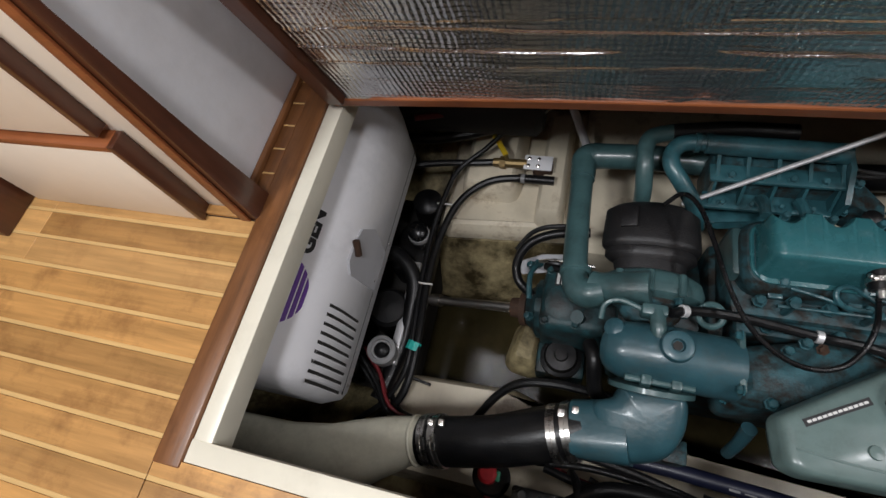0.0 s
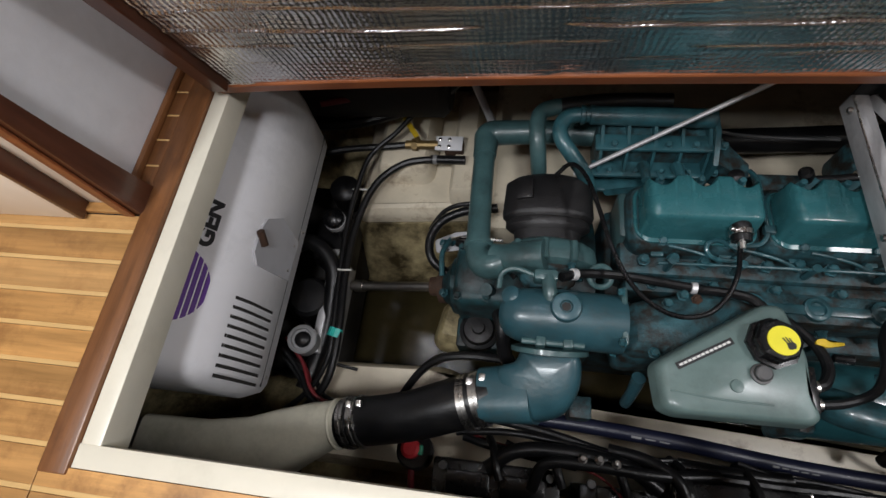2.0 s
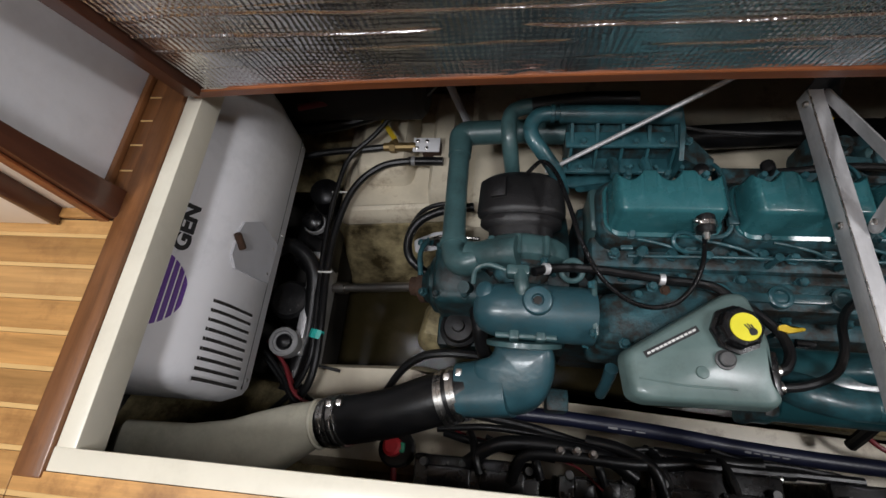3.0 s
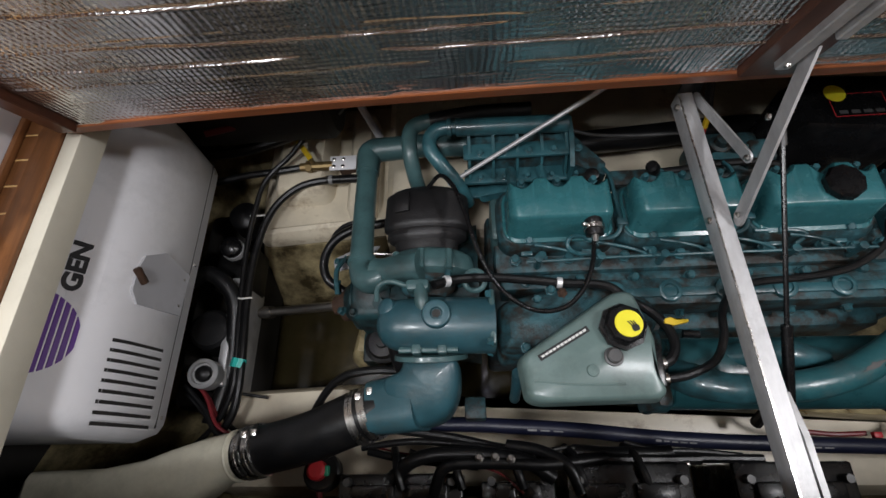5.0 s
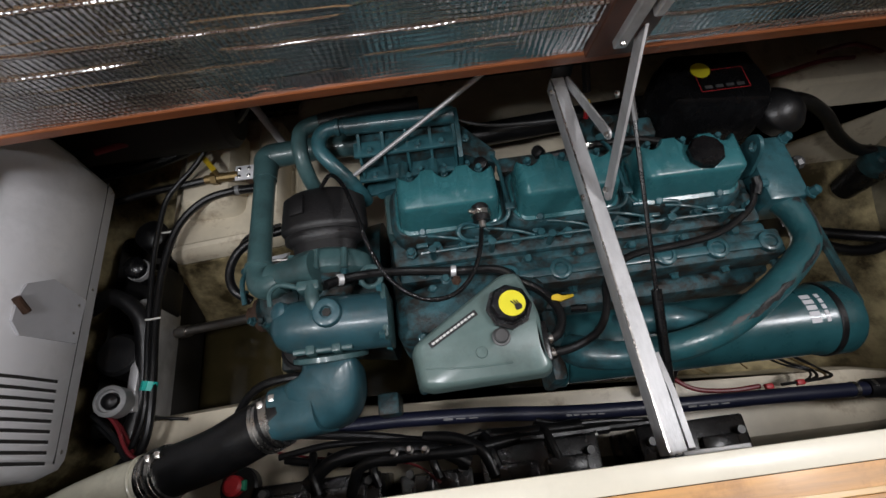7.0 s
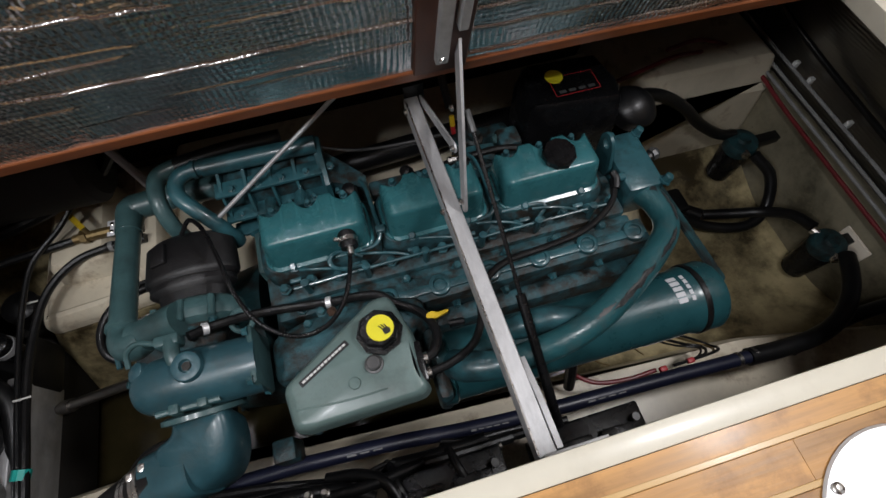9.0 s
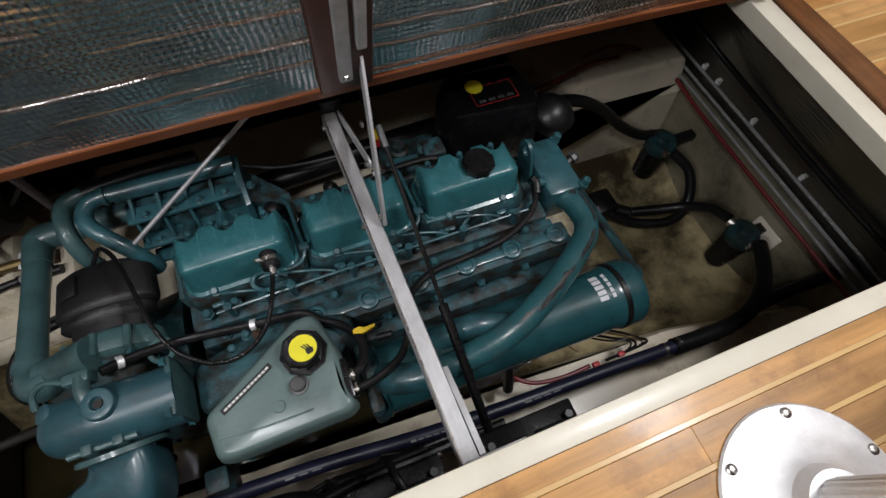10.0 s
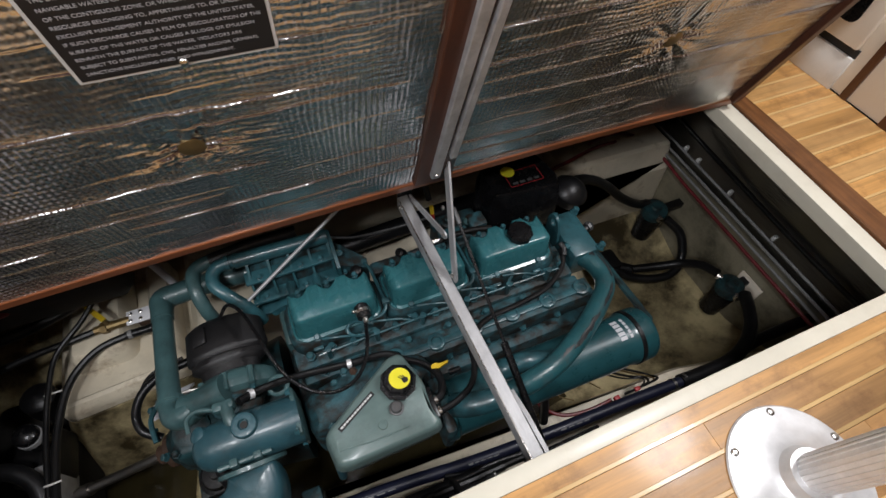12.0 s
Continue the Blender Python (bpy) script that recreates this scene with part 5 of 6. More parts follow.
# decal letters stand for the maker's mark, drawn as plain blocks
for r, n in ((0, 5), (1, 5)):
    for k in range(n):
        t0 = 58 + k * 10.5
        ring = []
        for t, x in ((t0, 0), (t0 + 7.8, 0), (t0 + 7.8, 1), (t0, 1)):
            xx = 1.668 + r * 0.032 + x * 0.021
            yc, zc = 0.262 - 0.012 * (xx - 1.125), -0.375 - 0.01 * (xx - 1.125)
            ring.append((xx, yc, zc, radians(t)))
        bm = bmesh.new()
        add_loft(bm, [[V(xx, yc + math.cos(a) * q, zc + math.sin(a) * q) for xx, yc, zc, a in ring] for q in (0.073, 0.0750)])
        eng("decal_block", bm, M_GENDOOR, HX)

# front end: thermostat housing, lifting eye, pulley cover, air box
TH = eng("thermostat_housing", box((1.672, 0.505, -0.385), (1.765, 0.672, -0.270), 0.010), M_TEAL)
for x, y in ((1.768, 0.512), (1.766, 0.660), (1.69, 0.662)):
    eng("bolt", bolt((x - 0.004, y, -0.275), 0.011, 0.020, (0.4, 0, 1)), M_TEAL, TH)
eng("tap", tube([(1.765, 0.60, -0.32), (1.80, 0.615, -0.315)], 0.008, 8), M_LEAD, TH)
eng("tap_handle", lathe([(0, 0.016), (0.01, 0.018), (0.02, 0.012)], (1.798, 0.614, -0.316), (1, 0.3, 0.1), 8), M_LEAD, TH)
eye_out = [(0.585, -0.31), (0.575, -0.27), (0.588, -0.225), (0.602, -0.200), (0.622, -0.192), (0.640, -0.203), (0.646, -0.225), (0.640, -0.31)]
bm = bmesh.new()
outer = round_outline(eye_out, 0.01, 3)
n = len(outer)
cen = Vector((0.6185, -0.222))
hole = [cen + (Vector(p) - cen).normalized() * 0.013 for p in outer]
for a, b in ((1.648, 1.656),):
    va = [[bm.verts.new((x, p.x, p.y)) for p in ring] for x in (a, b) for ring in (outer, hole)]
    for i in range(n):
        j = (i + 1) % n
        bm.faces.new((va[0][i], va[0][j], va[1][j], va[1][i]))
        bm.faces.new((va[2][i], va[3][i], va[3][j], va[2][j]))
        bm.faces.new((va[0][i], va[2][i], va[2][j], va[0][j]))
        bm.faces.new((va[1][i], va[1][j], va[3][j], va[3][i]))
eng("lifting_eye", bm, M_TEAL)
eng("vent_stub", tube([(1.640, 0.548, -0.262), (1.672, 0.545, -0.262)], 0.010, 10), M_TEAL)
eng("vent_elbow", tube([(1.645, 0.558, -0.252), (1.647, 0.54, -0.256), (1.640, 0.522, -0.264)], 0.0095, 10), M_BLACK)
ABOX = eng("air_box", layers(round_outline([(1.515, 0.765), (1.765, 0.735), (1.79, 0.80), (1.765, 0.925), (1.55, 0.94), (1.515, 0.87)], 0.02), [(-0.42, 0), (-0.295, 0.0), (-0.283, -0.006), (-0.245, -0.012), (-0.232, -0.022)]), M_BLACK_GLOSS, ENG, "black plastic box with warning labels")
eng("yellow_disc", lathe([(-0.2325, 0.024), (-0.2310, 0.0235), (-0.2309, 0.0)], (1.618, 0.862, 0), (0, 0, 1), 24), M_YELLOW, ABOX)
for y0, y1, x0, x1 in ((0.795, 0.7965, 1.60, 1.72), (0.858, 0.8595, 1.645, 1.72), (0.795, 0.86, 1.60, 1.6015), (0.795, 0.86, 1.7185, 1.72)):
    eng("label_border", box((x0, y0, -0.2325), (x1, y1, -0.2312)), M_RED, ABOX)
for k in range(4):
    eng("label_bar", box((1.612 + k * 0.026, 0.803, -0.2325), (1.630 + k * 0.026, 0.812, -0.2312)), M_LEAD, ABOX)
eng("knob", lathe([(0, 0.056), (0.03, 0.062), (0.036, 0.064), (0.044, 0.062), (0.062, 0.046), (0.078, 0.020), (0.080, 0.0)], (1.812, 0.768, -0.335), (0.25, -0.15, 1), 26), M_BLACK, ABOX, "", 40)
eng("linkage", box((1.44, 0.74, -0.36), (1.50, 0.80, -0.30), 0.01), M_TEAL_CAST)
eng("governor", box((1.34, 0.72, -0.46), (1.50, 0.86, -0.345), 0.018), M_TEAL_CAST)
eng("governor_cap", lathe([(0, 0.026), (0.03, 0.026), (0.035, 0.018), (0.05, 0.016)], (1.385, 0.80, -0.345), (0, 0, 1), 14), M_TEAL_CAST)
eng("governor_cap", lathe([(0, 0.018), (0.03, 0.018), (0.04, 0.010)], (1.45, 0.79, -0.345), (0, -0.3, 1), 12), M_TEAL_GREY)
eng("fuel_hose", tube([(1.49, 0.708, -0.285), (1.42, 0.715, -0.272), (1.33, 0.712, -0.27), (1.25, 0.705, -0.275), (1.20, 0.71, -0.29)], 0.0085, 10), M_BLACK)
eng("pipe_union", lathe([(0, 0.011), (0.02, 0.011), (0.021, 0.008), (0.03, 0.008)], (1.29, 0.712, -0.27), (1, 0, 0), 8), M_STEEL)
eng("governor_lever", flat_bar((1.36, 0.76, -0.31), (1.41, 0.74, -0.29), 0.018, 0.005, (0, -0.3, 1)), M_TEAL)
eng("cable_tip", tube([(1.335, 0.83, -0.25), (1.335, 0.82, -0.275)], 0.007, 8), M_MUSTARD)
eng("cable_tip", tube([(1.335, 0.82, -0.275), (1.335, 0.812, -0.295)], 0.0065, 8), M_RED)

# gearbox and propeller shaft
GB = eng("gearbox", box((0.44, 0.435, -0.72), (0.64, 0.60, -0.47), 0.025, 3), M_TEAL_DARK)
eng("bell_housing", lathe([(0, 0.15), (0.03, 0.17), (0.16, 0.19)], (0.62, 0.52, -0.56), (1, 0, 0.0), 28), M_TEAL_DARK, GB)
eng("side_cover", lathe([(0, 0.052), (0.012, 0.050), (0.02, 0.03)], (0.50, 0.50, -0.478), (0, -0.2, 1), 20), M_TEAL_DARK, GB)
eng("rating_plate", box((0.468, 0.545, -0.4705), (0.515, 0.600, -0.4690)), M_INK, GB, "small black plate")
for k in range(4):
    eng("plate_bar", box((0.472 + k * 0.011, 0.550, -0.4690), (0.479 + k * 0.011, 0.594, -0.4684)), M_PRINT, GB)
eng("oil_pipe", tube([(0.44, 0.60, -0.48), (0.50, 0.575, -0.445), (0.56, 0.535, -0.435), (0.60, 0.50, -0.44)], 0.010, 10), M_BLACK, GB)
eng("control_lever", tube([(0.42, 0.60, -0.47), (0.405, 0.56, -0.46), (0.41, 0.50, -0.47)], 0.007, 8), M_TEAL, GB)
for p in ((0.405, 0.60, -0.49), (0.40, 0.54, -0.50), (0.415, 0.47, -0.52), (0.42, 0.62, -0.52)):
    eng("bolt", bolt(p, 0.010, 0.014, (-0.6, 0, 0.8)), M_TEAL, GB)
for k in range(9):
    t = 2 * math.pi * k / 9
    eng("bolt", bolt((0.640 + 0.004, 0.52 + 0.165 * math.cos(t), -0.56 + 0.165 * math.sin(t)), 0.010, 0.014, (-1, 0, 0)), M_TEAL_DARK, GB)
for x, y in ((0.455, 0.45), (0.455, 0.585), (0.53, 0.45), (0.60, 0.45), (0.60, 0.585)):
    eng("bolt", bolt((x, y, -0.474), 0.009, 0.014), M_TEAL_DARK, GB)
eng("filler_tube", tube([(0.54, 0.47, -0.48), (0.535, 0.462, -0.44), (0.53, 0.455, -0.42)], [0.014, 0.013, 0.016], 12), M_TEAL_DARK, GB)
eng("shift_rod", tube([(0.42, 0.62, -0.50), (0.47, 0.61, -0.46), (0.56, 0.60, -0.45)], 0.005, 8), M_STEEL, GB)
eng("rear_cover", lathe([(0, 0.085), (0.02, 0.082), (0.035, 0.06), (0.05, 0.05)], (0.45, 0.53, -0.62), (-1, 0, -0.12), 22), M_TEAL_DARK, GB)
eng("coupling", lathe([(0, 0.050), (0.018, 0.050), (0.019, 0.030), (0.05, 0.028)], (0.40, 0.531, -0.645), (-1, 0.02, -0.2), 18), M_RUST, GB)
eng("rubber_mount", lathe([(0, 0.055), (0.03, 0.055), (0.035, 0.045), (0.05, 0.040), (0.052, 0.018), (0.065, 0.016), (0.066, 0)], (0.505, 0.405, -0.66), (0, 0, 1), 22), M_BLACK, GB, "round rubber engine mount")
eng("mount_foot", box((0.44, 0.36, -0.76), (0.57, 0.45, -0.655), 0.010), M_TEAL_DARK, GB)
SHAFT = thing("propeller_shaft", "dull steel propeller shaft running aft from the gearbox", "propeller shaft")
part("shaft", tube([(0.38, 0.531, -0.651), (0.0, 0.560, -0.80)], 0.0145, 16), M_SHAFT, SHAFT)
part("collar", tube([(0.11, 0.551, -0.757), (0.075, 0.5545, -0.771)], 0.02, 14), M_SHAFT, SHAFT)

# ---- exhaust hose and silencer ----
HOSE = thing("exhaust_hose", "black rubber exhaust hose held by steel clamps", "hose")
HA, HB = V(0.572, 0.205, -0.356), V(0.228, 0.118, -0.462)
part("hose", tube([HA, HA.lerp(HB, 0.25) + V(0, -0.006, 0.004), HA.lerp(HB, 0.5) + V(0, -0.012, 0.002), HA.lerp(HB, 0.75) + V(0, -0.008, 0), HB], [0.056, 0.0555, 0.054, 0.054, 0.055], 30), M_BLACK, HOSE)
for t in (0.08, 0.155, 0.875, 0.95):
    c = HA.lerp(HB, t) + V(0, -0.012 * math.sin(math.pi * t), 0)
    clamp = part("clamp", lathe([(-0.010, 0.0545), (-0.009, 0.0590), (0.009, 0.0590), (0.010, 0.0545)], c, HB - HA, 36), M_STEEL, HOSE, "stainless hose clamp")
    part("clamp_ridge", lathe([(-0.001, 0.0585), (0, 0.0601), (0.001, 0.0585)], c, HB - HA, 36), M_STEEL, clamp)
    part("clamp_screw", box((c.x - 0.006, c.y + 0.026, c.z + 0.046), (c.x + 0.008, c.y + 0.042, c.z + 0.060), 0.003), M_STEEL, clamp)
    part("clamp_screw", box((c.x - 0.008, c.y - 0.054, c.z - 0.040), (c.x + 0.008, c.y - 0.036, c.z - 0.022), 0.003), M_STEEL, clamp)
SIL = thing("silencer", "bare grey fibreglass exhaust silencer beside the generator", "silencer")
bm = bmesh.new()
rings = []
for x, y, z, ry, rz, sq in ((0.245, 0.122, -0.457, 0.050, 0.050, 0.0), (0.205, 0.112, -0.468, 0.056, 0.056, 0.0), (0.14, 0.085, -0.482, 0.070, 0.062, 0.25), (0.06, 0.045, -0.490, 0.085, 0.065, 0.6), (0.0, 0.015, -0.492, 0.092, 0.066, 0.9), (-0.10, 0.0, -0.495, 0.090, 0.064, 1.0), (-0.27, -0.005, -0.495, 0.090, 0.062, 1.0), (-0.285, -0.005, -0.495, 0.08, 0.05, 1.0)):
    p = 2 + sq * 5
    rings.append([V(x, y + ry * math.copysign(abs(math.cos(a)) ** (2 / p), math.cos(a)), z + rz * math.copysign(abs(math.sin(a)) ** (2 / p), math.sin(a))) for a in (2 * math.pi * k / 32 for k in range(32))])
add_loft(bm, rings)
part("body", bm, M_MUFFLER, SIL)
part("seam", lathe([(0, 0.0555), (0.002, 0.058), (0.006, 0.058), (0.008, 0.0555)], (0.215, 0.115, -0.465), (-1, -0.2, -0.25), 30), M_MUFFLER, SIL)
part("base", box((-0.26, -0.07, -0.78), (0.02, 0.06, -0.55), 0.01), M_DARK, SIL)

# ---- pipes and cables between the generator and the gearbox ----


def cable(name, label, points, r, mat, category="cable", seg=10):
    ob = part(name, tube(points, r, seg), mat)
    return tagged(ob, label, category)


cable("rubber_hose", "thick black rubber hose beside the generator", [(0.02, 0.20, -0.66), (0.05, 0.34, -0.66), (0.06, 0.46, -0.63), (0.05, 0.56, -0.60), (-0.02, 0.62, -0.58), (-0.10, 0.60, -0.6)], 0.024, M_BLACK, "hose", 14)
cable("rubber_hose", "black rubber hose looping past the generator", [(-0.02, 0.10, -0.66), (0.06, 0.17, -0.64), (0.105, 0.24, -0.615), (0.112, 0.36, -0.60), (0.095, 0.54, -0.605), (0.10, 0.70, -0.60), (0.14, 0.83, -0.585), (0.22, 0.905, -0.575), (0.32, 0.925, -0.572), (0.40, 0.925, -0.575)], 0.0115, M_BLACK, "hose")
cable("cable", "black cable tied along the hose", [(-0.03, 0.13, -0.66), (0.05, 0.20, -0.635), (0.092, 0.28, -0.61), (0.095, 0.36, -0.60), (0.078, 0.54, -0.60), (0.075, 0.70, -0.59), (0.09, 0.82, -0.57), (0.12, 0.92, -0.55), (0.20, 1.0, -0.53), (0.26, 1.06, -0.50)], 0.008, M_BLACK)
cable("rubber_hose", "black hose running to the brass valve", [(-0.05, 0.93, -0.56), (0.05, 0.95, -0.56), (0.17, 0.962, -0.56), (0.245, 0.972, -0.56)], 0.011, M_BLACK, "hose")
cable("rod", "thin black rod lying over the engine bed", [(-0.02, 0.30, -0.68), (0.06, 0.29, -0.71), (0.14, 0.28, -0.745)], 0.0045, M_BLACK, "rod")
for k, (dy, z) in enumerate(((0.0, -0.60), (0.02, -0.63), (0.045, -0.66), (-0.02, -0.62), (0.03, -0.60))):
    cable("red_cable" if k in (1, 4) else "cable", "red battery cable behind the generator" if k in (1, 4) else "black cable behind the generator",
          [(-0.04, 0.30 + dy, z), (0.02, 0.24 + dy, z - 0.01), (0.08, 0.17 + dy * 0.5, z), (0.17, 0.145 + dy * 0.6, z - 0.02), (0.27, 0.15 + dy, z - 0.05)], 0.005 if k in (1, 4) else 0.007, M_DARKRED if k in (1, 4) else M_BLACK)
tagged(part("cable_tie", tube([(0.100, 0.344, -0.603), (0.105, 0.368, -0.601)], 0.0205, 10), M_TIE), "turquoise tape round the cables", "tape")
for y in (0.545, 0.82):
    tagged(part("cable_tie", tube([(0.065, y, -0.595), (0.09, y - 0.004, -0.588), (0.115, y, -0.595)], 0.003, 6), M_WHITE), "white cable tie round the hoses", "cable tie", group="cable ties")
WP = thing("raw_water_pump", "translucent white capped pump beside the generator", "pump")
part("cap", lathe([(0, 0.040), (0.05, 0.040), (0.055, 0.034), (0.056, 0.030), (0.045, 0.028), (0.045, 0)], (0.018, 0.325, -0.615), (0.15, -0.05, 1), 24), M_PIPE, WP)
part("impeller_hub", lathe([(0, 0.024), (0.012, 0.020), (0.02, 0.008)], (0.025, 0.323, -0.573), (0.15, -0.05, 1), 12), M_BLACK, WP)
part("mount_plate", box((0.03, 0.30, -0.80), (0.055, 0.62, -0.62), 0.003), M_ALU, WP)
part("motor", lathe([(0, 0.06), (0.12, 0.06), (0.13, 0.05), (0.135, 0.0)], (-0.02, 0.46, -0.74), (0.1, 0, 1), 24), M_BLACK, WP)
CANS = thing("strainer", "black strainer with a white band beside the generator", "strainer")
part("bowl", lathe([(0, 0.03), (0.08, 0.032), (0.09, 0.022), (0.095, 0)], (0.035, 0.70, -0.64), (0, 0, 1), 18), M_BLACK_GLOSS, CANS)
part("band", lathe([(0, 0.0325), (0.001, 0.034), (0.018, 0.034), (0.019, 0.0325)], (0.035, 0.70, -0.60), (0, 0, 1), 18), M_PIPE, CANS)
# added dark box that stands for the shade on the hull here
DARK_BOX = thing("dark_filler", "dark filler box and clutter where shade falls beside the generator", "tray")
part("tray", box((-0.20, 0.26, -1.0), (0.045, 0.95, -0.80), 0.03), M_DARK, DARK_BOX)
part("pump_body", box((-0.06, 0.60, -0.80), (0.06, 0.76, -0.66), 0.02), M_BLACK, DARK_BOX)
part("pump_body", lathe([(0, 0.05), (0.08, 0.05), (0.09, 0.04), (0.10, 0.0)], (0.0, 0.86, -0.74), (0.1, 0, 1), 18), M_BLACK, DARK_BOX)
VAL = thing("seacock", "brass valve with a yellow lever on the engine bed", "valve")
part("body", tube([(0.225, 0.970, -0.56), (0.33, 0.972, -0.56)], 0.014, 10), M_BRASS, VAL)
part("nut", lathe([(0, 0.02), (0.018, 0.02)], (0.245, 0.971, -0.56), (1, 0, 0), 6), M_BRASS, VAL)
part("stem", tube([(0.27, 0.971, -0.56), (0.262, 0.985, -0.535)], 0.008, 8), M_BRASS, VAL)
part("lever", flat_bar((0.262, 0.985, -0.535), (0.218, 1.048, -0.532), 0.016, 0.004, (0, 0, 1)), M_MUSTARD, VAL, "yellow valve lever")
PLATE = thing("mounting_plate", "bolted pale grey plate over the hose joint", "plate")
part("plate", box((0.322, 0.948, -0.556), (0.408, 1.0, -0.551), 0.001), M_GEN, PLATE)
for x in (0.336, 0.366):
    for y in (0.960, 0.986):
        part("screw", lathe([(0, 0.006), (0.003, 0.006), (0.005, 0.003)], (x, y, -0.551), (0, 0, 1), 10), M_STEEL, PLATE)
part("bracket", box((0.35, 0.955, -0.60), (0.41, 0.99, -0.557), 0.002), M_RUST, PLATE)
TEE = thing("hose_joint", "black hose tail with a pale clip below the plate", "hose fitting")
part("tail", tube([(0.31, 0.925, -0.572), (0.42, 0.925, -0.572)], 0.014, 12), M_BLACK, TEE)
part("clip", lathe([(0, 0.0142), (0.001, 0.0155), (0.012, 0.0155), (0.013, 0.0142)], (0.318, 0.925, -0.572), (1, 0, 0), 16), M_PIPE, TEE)
RAG = part("rag", layers(round_outline([(0.37, 0.60), (0.46, 0.62), (0.50, 0.68), (0.42, 0.67), (0.36, 0.64)], 0.01), [(-0.56, 0), (-0.555, -0.004)]), M_GENDOOR)
tagged(RAG, "crumpled pale grey sheet tucked beside the gearbox", "sheet")
cable("control_cable", "black control cable looping at the gearbox", [(0.35, 0.66, -0.53), (0.385, 0.70, -0.50), (0.43, 0.715, -0.48), (0.50, 0.72, -0.47)], 0.007, M_BLACK)
cable("control_cable", "black control cable looping at the gearbox", [(0.415, 0.52, -0.50), (0.375, 0.55, -0.48), (0.365, 0.60, -0.47), (0.39, 0.65, -0.46), (0.45, 0.68, -0.45), (0.54, 0.69, -0.44)], 0.012, M_BLACK, "cable", 12)
cable("rubber_hose", "black hose passing below the exhaust elbow", [(0.30, 0.20, -0.66), (0.36, 0.27, -0.60), (0.42, 0.305, -0.56), (0.50, 0.315, -0.54), (0.60, 0.31, -0.54), (0.66, 0.30, -0.53)], 0.011, M_BLACK, "hose")
cable("rubber_hose", "black hose from the gearbox cooler to the elbow", [(0.565, 0.395, -0.42), (0.575, 0.365, -0.40), (0.58, 0.33, -0.42), (0.59, 0.30, -0.46), (0.62, 0.28, -0.50)], 0.017, M_BLACK, "hose", 12)
# stay rod and throttle cable over the engine
tagged(part("stay_rod", tube([(0.718, 0.698, -0.276), (0.90, 0.742, -0.164), (1.14, 0.800, -0.016)], 0.0050, 10), M_ALU), "thin grey metal rod propped above the engine", "rod")
cable("cable", "thin black cable looping over the engine", [(0.675, 0.668, -0.235), (0.705, 0.678, -0.205), (0.735, 0.64, -0.195), (0.760, 0.565, -0.195), (0.782, 0.485, -0.195), (0.815, 0.415, -0.20), (0.86, 0.372, -0.205), (0.905, 0.356, -0.205), (0.95, 0.366, -0.205), (0.985, 0.400, -0.205), (1.006, 0.445, -0.20), (1.018, 0.500, -0.205), (1.020, 0.528, -0.20)], 0.0048, M_BLACK_GLOSS)

# ---- near side: batteries, blue hose, wiring ----
BH = thing("blue_hose", "dark blue rubber hose with printed pale lettering", "hose")
BP = [(0.50, 0.195, -0.60), (0.60, 0.185, -0.575), (0.75, 0.180, -0.558), (0.83, 0.175, -0.55), (1.0, 0.163, -0.55), (1.135, 0.148, -0.55), (1.25, 0.138, -0.552), (1.391, 0.130, -0.555), (1.55, 0.124, -0.565), (1.72, 0.118, -0.575), (1.86, 0.112, -0.585), (1.95, 0.108, -0.592)]
part("hose", tube(BP, 0.0175, 16), M_BLUEHOSE, BH)
PB = smooth_path(BP, 6)
for start, n in ((20, 3), (32, 5), (45, 4)):
    for k in range(n):
        a, b = PB[start + k], PB[start + k + 1]
        q = a.lerp(b, 0.72)
        up = V(0, -0.42, 0.90) * 0.0178
        sd = V(0, 0.90, 0.42) * (0.0026 if k == 0 else 0.0015)
        part("printed_bar", add_loft(bmesh.new(), [[a + up - sd, q + up - sd, q + up + sd, a + up + sd], [a + up * 1.03 - sd, q + up * 1.03 - sd, q + up * 1.03 + sd, a + up * 1.03 + sd]]), M_PIPE, BH)
for x in (1.90, 1.945):
    part("clamp", lathe([(-0.006, 0.0178), (-0.005, 0.0195), (0.005, 0.0195), (0.006, 0.0178)], (x, 0.110, -0.589), (1, -0.05, -0.06), 18), M_STEEL, BH)
cable("rubber_hose", "thick black hose turning up to the fuel filter", [(1.93, 0.109, -0.591), (2.04, 0.104, -0.60), (2.16, 0.108, -0.615), (2.26, 0.135, -0.625), (2.335, 0.185, -0.63), (2.39, 0.245, -0.64), (2.44, 0.30, -0.665)], 0.023, M_BLACK, "hose", 14)
cable("rubber_hose", "black hose running forward along the hull", [(2.10, 0.10, -0.66), (2.30, 0.13, -0.66), (2.45, 0.13, -0.64), (2.60, 0.12, -0.62)], 0.020, M_BLACK, "hose", 12)


